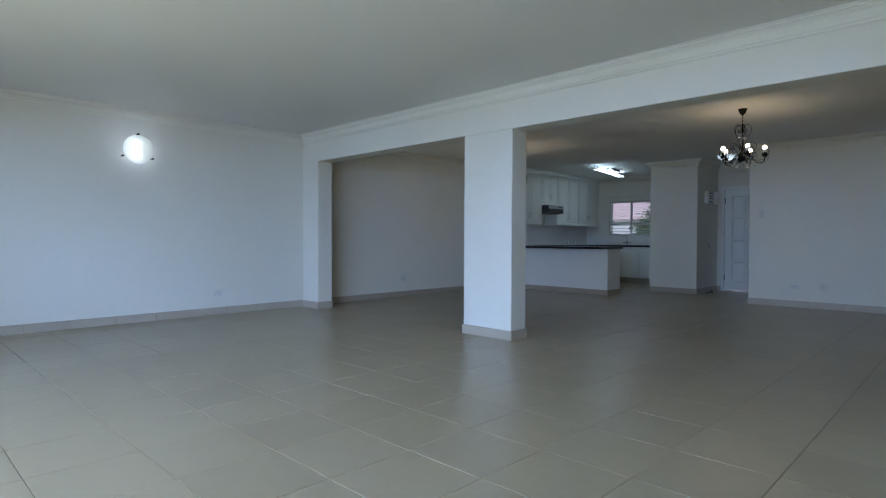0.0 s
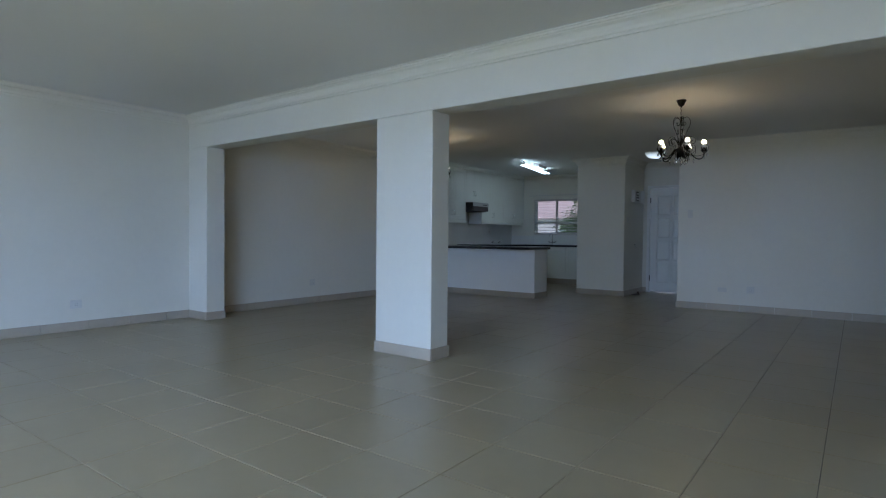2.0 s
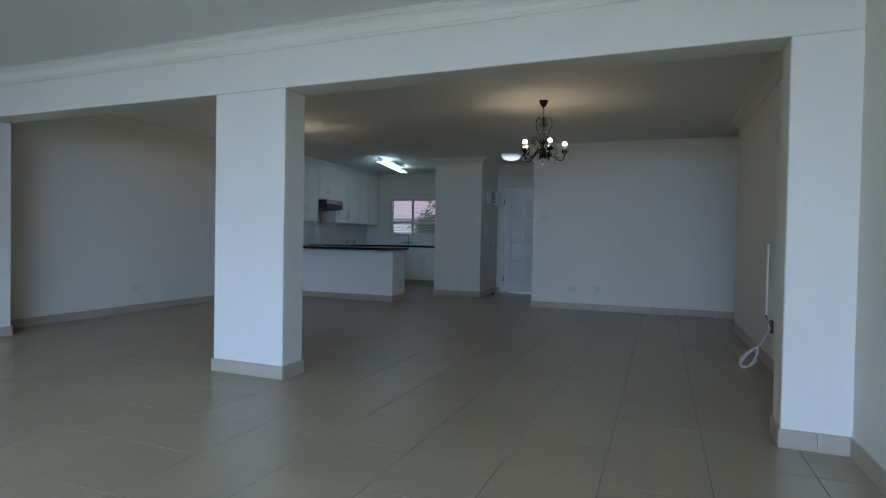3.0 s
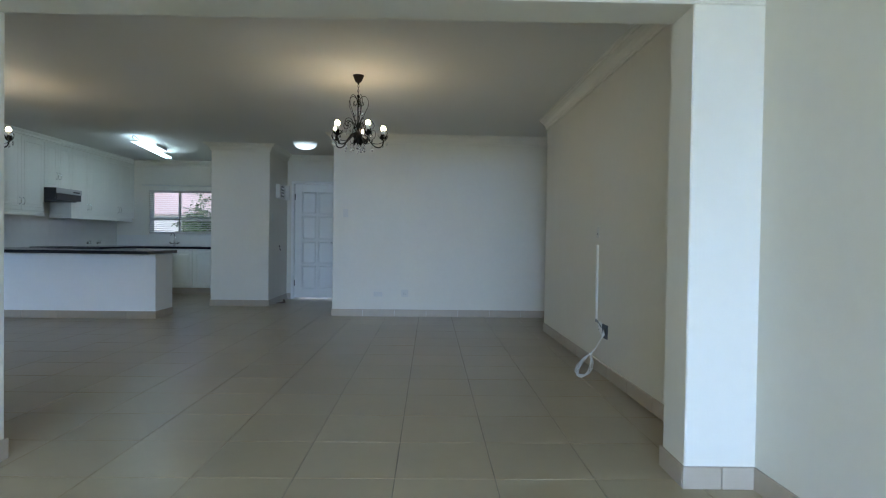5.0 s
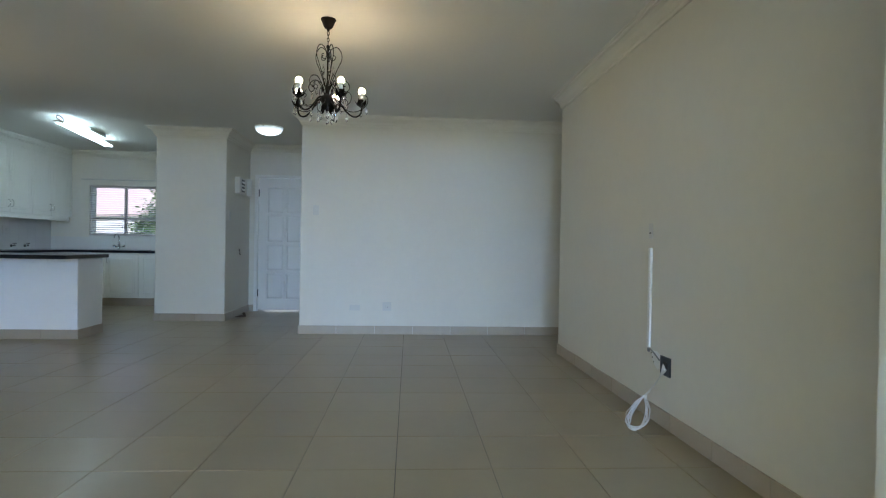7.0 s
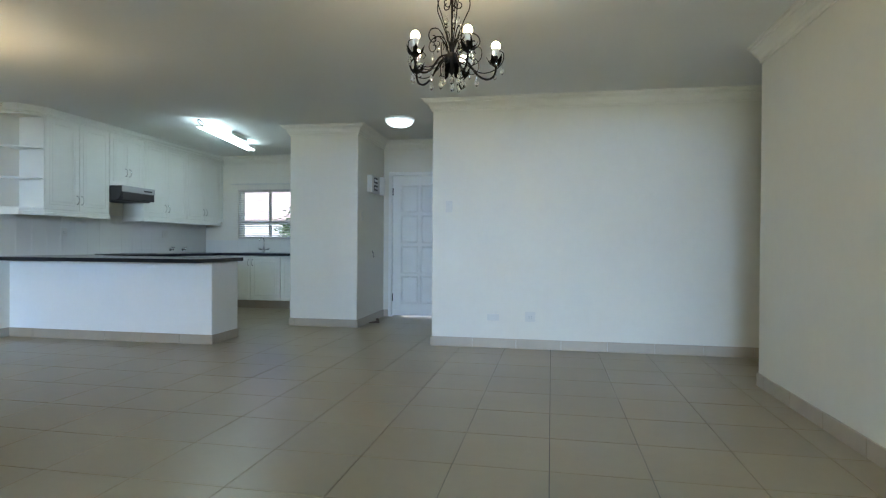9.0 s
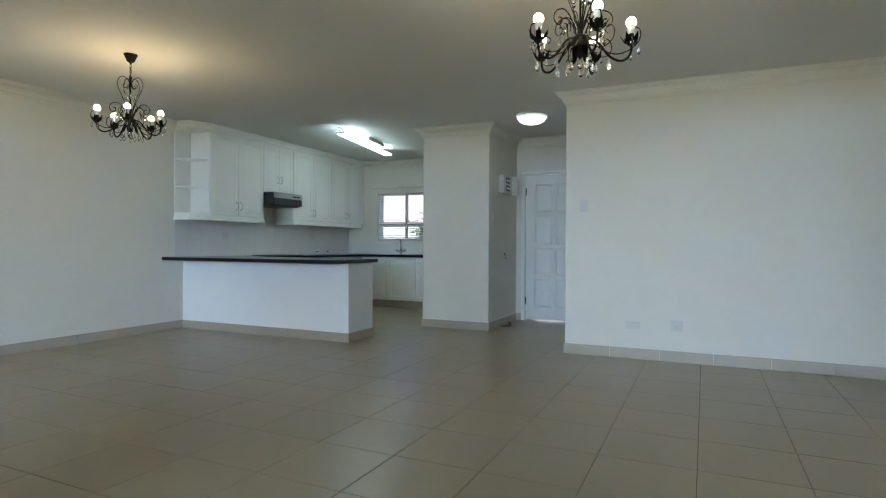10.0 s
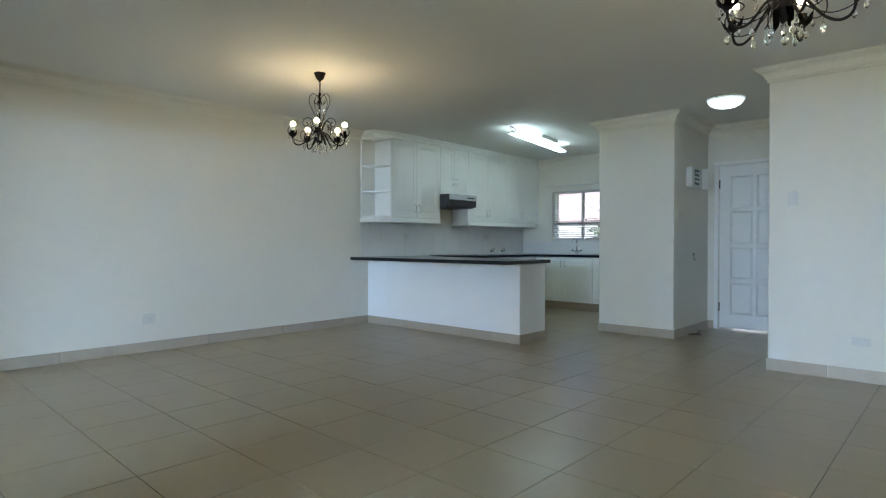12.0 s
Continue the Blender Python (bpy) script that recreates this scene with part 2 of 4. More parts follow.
wall("wall_closet", CX0, CY, 0, CX1, KY, CEIL_Z, bevel=0.008, label="cream plastered closet block between kitchen and front door")


def between(name, x0, x1, z0, z1, label="plain plastered wall in cream paint", inset=0.002):
    """A piece of the wall between the two rooms, which stands slightly askew."""
    ob = tagged(ob_of(name, box(x0 - BEAM_X, inset, z0, x1 - BEAM_X, BEAM_D - inset, z1, bevel=0.006), WALL), label, "wall", kind="structure")
    ob.matrix_world = pose(BEAM_X, BEAM0, 0, 0, 0, BEAM_A)
    return ob


def on_beam(x, side=0):
    """A point of that wall's living room face (0) or dining room face (1)."""
    p = pose(BEAM_X, BEAM0, 0, 0, 0, BEAM_A) @ Vector((x - BEAM_X, BEAM_D * side, 0))
    return p.x, p.y


between("pillar", PX0, PX1, 0, SOFFIT, "square plastered pillar in cream paint under the beam")
between("pilaster_west", LX - 0.02, PWX, 0, SOFFIT)
between("pilaster_east", PEX, RX + 0.02, 0, SOFFIT)
between("beam", LX - 0.02, RX + 0.02, SOFFIT, CEIL_Z - 0.0005, "deep plastered beam in cream paint over the openings", inset=0.0)


def wall_with_hole(name, x0, x1, y0, y1, hx0, hx1, hz0, hz1, label="plain plastered wall in cream paint"):
    bm = bmesh.new()
    box(x0, y0, 0, hx0, y1, CEIL_Z, bm=bm)
    box(hx1, y0, 0, x1, y1, CEIL_Z, bm=bm)
    box(hx0, y0, hz1, hx1, y1, CEIL_Z, bm=bm)
    if hz0 > 0:
        box(hx0, y0, 0, hx1, y1, hz0, bm=bm)
    return tagged(ob_of(name, bm, WALL), label, "wall", kind="structure")


WX0, WX1, WZ0, WZ1 = -3.585, -2.0, 1.118, 1.967
wall_with_hole("wall_kitchen_north", LX, CX0, KY, KY + 0.22, WX0, WX1, WZ0, WZ1)
DX0, DX1 = -0.606, 0.320
wall_with_hole("wall_entrance_north", CX1, EX + 0.003, DY, DY + 0.2, DX0, DX1, 0, 2.085)
wall_with_hole("wall_living_south", LX, STEP_X, SY - 0.2, SY, -1.6, 3.2, 0.0, 2.2, label="living room wall with a wide glazed opening")

tagged(ob_of("ceiling", box(LX - 0.2, SY - 0.2, CEIL_Z, 5.4, KY + 0.22, CEIL_Z + 0.15), CEIL), "flat white painted ceiling", "ceiling", kind="structure")


# ---------------------------------------------------------------- cornice
PROFILE = [(0.0, -0.118), (0.012, -0.118), (0.014, -0.098), (0.022, -0.094), (0.030, -0.070), (0.050, -0.045), (0.074, -0.033),
           (0.076, -0.024), (0.086, -0.022), (0.090, -0.008), (0.104, -0.006), (0.106, 0.0)]


def sweep(path, profile, z, mat, name, label, category, closed=False):
    """Runs a moulding along a line in plan; the room lies on the line's left."""
    pts = [Vector(p) for p in path]
    bm = bmesh.new()
    rings = []
    n = len(pts)
    for i, p in enumerate(pts):
        a = (pts[i] - pts[i - 1]).normalized() if i or closed else None
        b = (pts[(i + 1) % n] - pts[i]).normalized() if i < n - 1 or closed else None
        na = Vector((-a.y, a.x)) if a else None
        nb = Vector((-b.y, b.x)) if b else None
        if na is None or nb is None:
            m = na or nb
        else:
            m = (na + nb) / (1 + na.dot(nb))
        rings.append([bm.verts.new((p.x + m.x * o, p.y + m.y * o, z + h)) for o, h in profile])
    for a, b in list(zip(rings, rings[1:])) + ([(rings[-1], rings[0])] if closed else []):
        for k in range(len(profile) - 1):
            bm.faces.new((a[k], a[k + 1], b[k + 1], b[k]))
    if not closed:
        bm.faces.new(rings[0])
        bm.faces.new(rings[-1])
    return tagged(ob_of(name, bm, mat), label, category, kind="structure")


sweep([(STEP_X, SY), (STEP_X, STEP_Y), (RX, STEP_Y), (RX, on_beam(RX)[1]), (LX, on_beam(LX)[1]), (LX, SY)], PROFILE, CEIL_Z - 0.0005, CORNICE, "cornice_living",
      "white stepped plaster cornice along the living room ceiling", "cornice", closed=True)
sweep([(CX0, KY), (-3.85, KY)], PROFILE, CEIL_Z - 0.0005, CORNICE, "cornice_kitchen", "white stepped plaster cornice over the kitchen window", "cornice")
sweep([(5.2, NY), (EX, NY), (EX, DY), (CX1, DY), (CX1, CY), (CX0, CY), (CX0, KY)], PROFILE, CEIL_Z - 0.0005, CORNICE, "cornice_entrance",
      "white stepped plaster cornice along end wall and closet", "cornice")
sweep([(LX, 5.0), (LX, on_beam(LX, 1)[1]), (RX, on_beam(RX, 1)[1]), (RX, RY)], PROFILE, CEIL_Z - 0.0005, CORNICE, "cornice_dining", "white stepped plaster cornice round the dining room", "cornice")

# ---------------------------------------------------------------- front door
frame_ob = thing("door_frame", "white painted timber frame round the front door", "door frame", kind="structure")
part("jamb", box(DX0, DY - 0.012, 0, DX0 + 0.048, DY + 0.11, 2.04, 0.004), DOOR, frame_ob)
part("jamb", box(DX1 - 0.048, DY - 0.012, 0, DX1, DY + 0.11, 2.04, 0.004), DOOR, frame_ob)
part("head", box(DX0, DY - 0.012, 2.042, DX1, DY + 0.11, 2.085, 0.004), DOOR, frame_ob)


def panelled(x0, z0, x1, z1, rows, cols, y, deep=0.04, stile=0.1, rise=0.012):
    """A panelled leaf facing -y: stiles and rails as one body with raised panels let into it."""
    bm = bmesh.new()
    box(x0, y + 0.022, z0, x1, y + deep, z1, bm=bm)
    xs = [x0] + [v for c in cols for v in c] + [x1]
    zs = [z0] + [v for r in rows for v in r] + [z1]
    for k in range(0, len(xs), 2):
        box(xs[k], y, z0, xs[k + 1], y + 0.024, z1, 0.003, bm=bm)
    for k in range(0, len(zs), 2):
        for c in cols:
            box(c[0] - 0.004, y + 0.0012, zs[k], c[1] + 0.004, y + 0.024, zs[k + 1], 0.003, bm=bm)
    return bm


def raised_panel(x0, z0, x1, z1, y):
    """A fielded panel: a flat centre with sloping margins."""
    bm = bmesh.new()
    m = 0.028
    o = [bm.verts.new(p) for p in ((x0, y + 0.0215, z0), (x1, y + 0.0215, z0), (x1, y + 0.0215, z1), (x0, y + 0.0215, z1))]
    i = [bm.verts.new(p) for p in ((x0 + m, y + 0.005, z0 + m), (x1 - m, y + 0.005, z0 + m), (x1 - m, y + 0.005, z1 - m), (x0 + m, y + 0.005, z1 - m))]
    bm.faces.new(i)
    for k in range(4):
        bm.faces.new((o[k], o[(k + 1) % 4], i[(k + 1) % 4], i[k]))
    bm.faces.new(o[::-1])
    return bm


door = thing("front_door", "closed white panelled front door with light under it", "door")
L0, L1 = -0.548, 0.264
dcols = [(L0 + 0.125, -0.172), (-0.132, L1 - 0.125)]
drows = [(0.185, 0.585), (0.625, 1.02), (1.06, 1.468), (1.508, 1.90)]
leaf = part("leaf", panelled(L0, 0.02, L1, 2.034, drows, dcols, DY + 0.03), DOOR, door)
for r in drows:
    for c in dcols:
        part("panel", raised_panel(c[0], r[0], c[1], r[1], DY + 0.03), DOOR, leaf)
for z in (0.28, 1.81):
    bm = lathe([(0.007, z - 0.05), (0.007, z + 0.05)], 10, at=(L0 - 0.002, DY + 0.024, 0))
    lathe([(0.004, z - 0.058), (0.009, z - 0.05), (0.009, z - 0.046)], 10, bm, at=(L0 - 0.002, DY + 0.024, 0))
    part("hinge", bm, IRON, door, "dark steel butt hinge", True)
hb = lathe([(0.024, 0), (0.024, -0.006), (0.009, -0.008), (0.009, -0.05)], 14, at=(L1 - 0.06, DY + 0.03, 1.0), axis="y")
box(L1 - 0.18, DY - 0.03, 0.992, L1 - 0.052, DY - 0.012, 1.008, 0.005, hb)
part("handle", hb, CHROME, door, "chrome lever handle", True)

# ---------------------------------------------------------------- kitchen window with blind
win = thing("window_1", "white framed kitchen window in four lights", "window", kind="structure")
fy0, fy1 = KY + 0.03, KY + 0.075
wf = bmesh.new()
MX = -3.015                                  # mullion
for x in (WX0, MX - 0.025, WX1 - 0.045):
    box(x, fy0, WZ0, x + (0.03 if x < -3.5 else 0.045), fy1, WZ1, 0.005, wf)
for z in (WZ0, 1.385, WZ1 - 0.045):
    box(WX0 + 0.03, fy0 + 0.002, z, WX1 - 0.045, fy1 - 0.002, z + 0.045, 0.005, wf)
part("window_frame", wf, ALU, win)
for x0, x1 in ((WX0 + 0.03, MX - 0.025), (MX + 0.02, WX1 - 0.045)):
    for z0, z1 in ((WZ0 + 0.045, 1.385), (1.43, WZ1 - 0.045)):
        g = part("pane", box(x0, fy0 + 0.02, z0, x1, fy0 + 0.025, z1), GLASS, win, "clear glass")
        g.visible_shadow = False
part("window_sill", box(WX0, KY - 0.012, WZ0 - 0.022, WX1, KY + 0.029, WZ0 + 0.002, 0.003), SPLASH, win, "white tiled sill")

blind = thing("venetian_blind", "white venetian blind lowered over the kitchen window", "blind")
part("headrail", box(WX0 + 0.006, KY - 0.02, WZ1 - 0.024, WX1 - 0.006, KY + 0.02, WZ1 - 0.001, 0.003), BLIND, blind)
slat_bm = bmesh.new()
box(WX0 + 0.008, -0.0165, -0.0009, WX1 - 0.008, 0.0165, 0.0009, bm=slat_bm)
slat_first = None
tilt = Matrix.Rotation(radians(24), 4, "X")
nslat = 22
for k in range(nslat):
    z = 1.143 + k * (1.935 - 1.143) / (nslat - 1)
    if slat_first is None:
        slat_first = part("slat", slat_bm, BLIND, blind)
        s = slat_first
    else:
        s = new("slat", slat_first.data)
        s.parent = blind
    s.matrix_basis = Matrix.Translation((0, KY + 0.004, z)) @ tilt
for x in (WX0 + 0.15, -2.95, WX1 - 0.15):
    part("cord", tube([(x, KY - 0.010, 1.13), (x, KY - 0.010, 1.945)], 0.0012, 5), BLIND, blind)
part("bottom_rail", box(WX0 + 0.008, KY - 0.009, 1.1215, WX1 - 0.008, KY + 0.017, 1.1315, 0.002), BLIND, blind)
rail = thing("curtain_rail", "bare pale metal curtain rail above the kitchen window", "curtain rail")
part("track", box(-3.70, KY - 0.062, 2.046, CX0 - 0.05, KY - 0.040, 2.066, 0.004), PLATE, rail)
for x in (-3.62, -2.8, -1.85):
    part("bracket", box(x, KY - 0.041, 2.048, x + 0.02, KY - 0.0005, 2.064, 0.003), STEEL, rail)

# ---------------------------------------------------------------- peninsula
PEN_Y0, PEN_Y1, PEN_X = 5.035, 5.53, -1.745
tagged(ob_of("wall_peninsula", box(LX, PEN_Y0, 0, PEN_X, PEN_Y1, 0.845, 0.006), WHITE), "low white plastered wall under the breakfast counter", "wall", kind="structure")
top = bmesh.new()
box(LX + 0.002, 4.733, 0.846, -1.700, 5.57, 0.886, 0.006, top, 2)
tagged(ob_of("worktop_peninsula", top, GRANITE), "polished black granite breakfast counter on a low wall", "worktop")
# ---------------------------------------------------------------- base cabinets


def cab_door(name, w, h, parent, m, handle=True, side=1, label=""):
    """A shaped foil door, w by h, facing -y from its lower corner, with a bow handle."""
    bm = bmesh.new()
    box(0.002, 0.0, 0.002, w - 0.002, 0.018, h - 0.002, 0.004, bm, 2)
    d = part(name, bm, CABINET, parent, label)
    d.matrix_basis = m
    f = 0.055
    ring = bmesh.new()
    q = [(f, f), (w - f, f), (w - f, h - f), (f, h - f)]
    loops = []
    for off, dep in ((0, 0.0), (0.004, -0.0035), (0.012, -0.0035), (0.018, 0.0), (0.03, 0.0), (0.045, -0.003)):
        loops.append([ring.verts.new((x + (off if x < w / 2 else -off), dep - 0.0006, z + (off if z < h / 2 else -off))) for x, z in q])
    for a, b in zip(loops, loops[1:]):
        for k in range(4):
            ring.faces.new((a[k], a[(k + 1) % 4], b[(k + 1) % 4], b[k]))
    ring.faces.new(loops[-1])
    part("panel", ring, CABINET, d)
    if handle:
        hx = w - 0.035 if side > 0 else 0.035
        hz = handle
        line = smooth_line([(hx, 0.0, hz - 0.048), (hx, -0.018, hz - 0.04), (hx, -0.028, hz), (hx, -0.018, hz + 0.04), (hx, 0.0, hz + 0.048)], 4)
        hbm = tube(line, 0.0042, 7)
        for s in (-0.048, 0.048):
            lathe([(0.009, 0), (0.009, -0.004), (0.005, -0.008)], 10, hbm, at=(hx, 0, hz + s), axis="y")
        part("handle", hbm, CHROME, d, "chrome bow handle", True)
    return d


def base_unit(x0, x1, doors, group="fitted base cabinets"):
    """A base unit on the window wall."""
    c = thing("base_cabinet", "ivory fitted base cabinet under black worktop", "cabinet", group=group)
    part("body", box(x0, KY - 0.565, 0.13, x1, KY - 0.004, 0.84), CABINET, c)
    w = (x1 - x0) / doors
    for k in range(doors):
        cab_door("door", w, 0.70, c, pose(x0 + k * w, KY - 0.584, 0.135), handle=0.60, side=1 if k % 2 == 0 else -1)
    return c


base_unit(-3.545, -2.515, 2)
base_unit(-2.51, CX0 - 0.006, 2)
tagged(ob_of("plinth", box(-3.58, KY - 0.505, 0, CX0 - 0.013, KY - 0.49, 0.128), SKIRT), "beige tiled plinth below the base cabinets", "plinth", kind="structure")
side = thing("base_cabinet", "ivory fitted base cabinet along the tiled kitchen wall", "cabinet", group="fitted base cabinets")
part("body", box(LX + 0.004, 5.58, 0.13, LX + 0.60, KY - 0.004, 0.84), CABINET, side)
for k in range(5):
    cab_door("door", 0.47, 0.70, side, pose(LX + 0.62, 5.63 + k * 0.475, 0.135, 0, 0, 90), handle=0.60, side=1 if k % 2 == 0 else -1)
wt = bmesh.new()
box(LX + 0.004, 5.575, 0.846, LX + 0.635, KY - 0.004, 0.885, 0.005, wt, 2)
box(LX + 0.636, KY - 0.605, 0.8462, CX0 - 0.004, KY - 0.004, 0.8852, 0.005, wt, 2)
tagged(ob_of("worktop_kitchen", wt, GRANITE), "polished black granite worktop along two kitchen walls", "worktop")
hob = thing("hob", "flat black glass hob set on the worktop", "hob")
part("glass", box(-4.085, 6.11, 0.8865, -3.625, 6.69, 0.895, 0.003), BLACK, hob)

# sink and mixer tap
sink = thing("sink", "stainless steel sink let into the worktop", "sink")
part("rim", box(-3.33, KY - 0.52, 0.886, -2.53, KY - 0.10, 0.891, 0.002), STEEL, sink)
tap = thing("mixer_tap", "chrome kitchen mixer tap with two handles", "tap")
TX, TY = -3.07, KY - 0.065
tb = lathe([(0.026, 0.886), (0.026, 0.896), (0.014, 0.902), (0.013, 0.955), (0.018, 0.965), (0.018, 0.99), (0.009, 1.0)], 14, at=(TX, TY, 0))
part("body", tb, CHROME, tap, smooth=True)
part("spout", tube(smooth_line([(TX, TY, 0.985), (TX, TY, 1.10), (TX, TY - 0.05, 1.145), (TX, TY - 0.13, 1.135), (TX, TY - 0.16, 1.09)], 5), 0.009, 9), CHROME, tap, smooth=True)
for s in (-1, 1):
    hbm = tube([(TX, TY, 0.935), (TX + s * 0.075, TY, 0.945)], 0.010, 9)
    lathe([(0.012, 0.94), (0.02, 0.945), (0.02, 0.962), (0.008, 0.972)], 12, hbm, at=(TX + s * 0.08, TY, 0))
    part("handle", hbm, CHROME, tap, smooth=True)
for y in (7.74, 8.045):
    st = thing("stop_tap", "small chrome angle tap on the tiled kitchen wall", "tap", group="angle taps on the tiles")
    b = lathe([(0.024, 0), (0.024, 0.006), (0.011, 0.01), (0.011, 0.06)], 12, at=(LX + 0.009, y, 0.940), axis="x")
    part("body", b, CHROME, st, smooth=True)
    b = tube([(LX + 0.06, y, 0.930), (LX + 0.06, y, 0.970)], 0.008, 8)
    box(LX + 0.052, y - 0.045, 0.968, LX + 0.068, y + 0.045, 0.980, 0.004, b)
    part("handle", b, CHROME, st)

# ---------------------------------------------------------------- wall cabinets
FX = LX + 0.34
CB, CT = 1.412, 2.45


def wall_unit(y0, y1, z0, doors, handle_z, label="ivory fitted wall cabinet with chrome bow handles"):
    c = thing("wall_cabinet", label, "cabinet", group="fitted wall cabinets")
    part("body", box(LX + 0.003, y0, z0, FX - 0.02, y1, CT, 0.001), CABINET, c)
    w = (y1 - y0) / doors
    for k in range(doors):
        cab_door("door", w, CT - z0, c, pose(FX, y0 + k * w, z0, 0, 0, 90), handle=handle_z, side=1 if k % 2 == 0 else -1)
    return c


wall_unit(5.155, 6.098, CB, 2, 0.13)
wall_unit(6.102, 6.728, 1.78, 2, 0.19, "short ivory wall cabinet above the extractor hood")
wall_unit(6.733, 7.685, CB, 2, 0.13)
wall_unit(7.689, 8.605, CB, 2, 0.13)
filler = tagged(ob_of("filler_panel", box(LX + 0.003, 8.61, CB, FX - 0.004, KY - 0.004, CT), CABINET), "ivory filler strip beside the last wall cabinet", "panel")
# open display shelf with rounded ends
sh = thing("open_shelf_unit", "ivory open corner shelf at the end of the wall cabinets", "shelf")
part("back", box(LX + 0.003, 4.907, CB, LX + 0.018, 5.153, CT), CABINET, sh)
part("side", box(LX + 0.019, 5.137, CB, FX, 5.153, CT, 0.001), CABINET, sh)


def quarter_shelf(z, t, extra=0.0):
    bm = bmesh.new()
    pts = [(LX + 0.019, 5.136), (FX - 0.01 + extra, 5.136)]
    n = 9
    for k in range(1, n + 1):
        a = math.pi / 2 * k / n
        pts.append((LX + 0.019 + (FX - 0.01 + extra - LX - 0.019) * max(0.28, math.cos(a)) if k < n else LX + 0.019, 5.136 - (0.225 + extra) * math.sin(a)))
    lo = [bm.verts.new((x, y, z)) for x, y in pts]
    hi = [bm.verts.new((x, y, z + t)) for x, y in pts]
    bm.faces.new(lo[::-1])
    bm.faces.new(hi)
    for k in range(len(pts)):
        bm.faces.new((lo[k], lo[(k + 1) % len(pts)], hi[(k + 1) % len(pts)], hi[k]))
    return bm


for z in (CB, 1.738, 2.076, CT - 0.016):
    part("shelf", quarter_shelf(z, 0.016), CABINET, sh)
MOULD = [(0.0, 0.0), (0.0, -0.014), (0.006, -0.017), (0.007, -0.036), (0.013, -0.040), (0.013, -0.055), (0.018, -0.058), (0.018, -0.072), (-0.006, -0.072)]
sweep([(FX, 6.095), (FX, 5.145), (FX - 0.1, 4.927), (LX + 0.004, 4.907)], MOULD, CB, CABINET, "light_rail", "ivory moulded rail under the wall cabinets", "moulding")
sweep([(FX, 8.605), (FX, 6.733), (LX + 0.004, 6.733)], MOULD, CB, CABINET, "light_rail", "ivory moulded rail under the wall cabinets", "moulding")
TOPM = [(0.0, 0.0), (0.0, 0.012), (0.012, 0.02), (0.016, 0.045), (0.04, 0.07), (0.045, 0.0835), (-0.02, 0.0835)]
sweep([(FX, KY - 0.004), (FX, 5.145), (FX - 0.1, 4.927), (LX + 0.004, 4.907)], TOPM, CT, CABINET, "cabinet_cornice", "ivory moulded cornice between wall cabinets and ceiling", "moulding")

# extractor hood
hood = thing("extractor_hood", "black and steel extractor hood under the short cabinet", "hood")
hb = bmesh.new()
HY0, HY1 = 6.106, 6.724
prof = [(LX + 0.01, 1.588), (LX + 0.43, 1.588), (LX + 0.485, 1.628), (LX + 0.505, 1.688), (LX + 0.505, 1.774), (LX + 0.01, 1.774)]
a = [hb.verts.new((x, HY0, z)) for x, z in prof]
b = [hb.verts.new((x, HY1, z)) for x, z in prof]
hb.faces.new(a)
hb.faces.new(b[::-1])
for k in range(len(prof)):
    hb.faces.new((a[k], b[k], b[(k + 1) % len(prof)], a[(k + 1) % len(prof)]))
bmesh.ops.bevel(hb, geom=hb.edges[:], offset=0.004, segments=1, affect="EDGES")
part("body", hb, BLACK, hood)
part("front_panel", box(LX + 0.5055, HY0 + 0.002, 1.696, LX + 0.516, HY1 - 0.002, 1.775, 0.004), STEEL, hood, "brushed steel fascia")
part("switch_plate", box(LX + 0.5162, 6.50, 1.721, LX + 0.520, 6.66, 1.741, 0.001), BLACK, hood)
part("visor", box(LX + 0.488, HY0 + 0.012, 1.600, LX + 0.514, HY1 - 0.012, 1.690, 0.004), BLACK, hood, "dark pull-out visor")

# ---------------------------------------------------------------- chandeliers


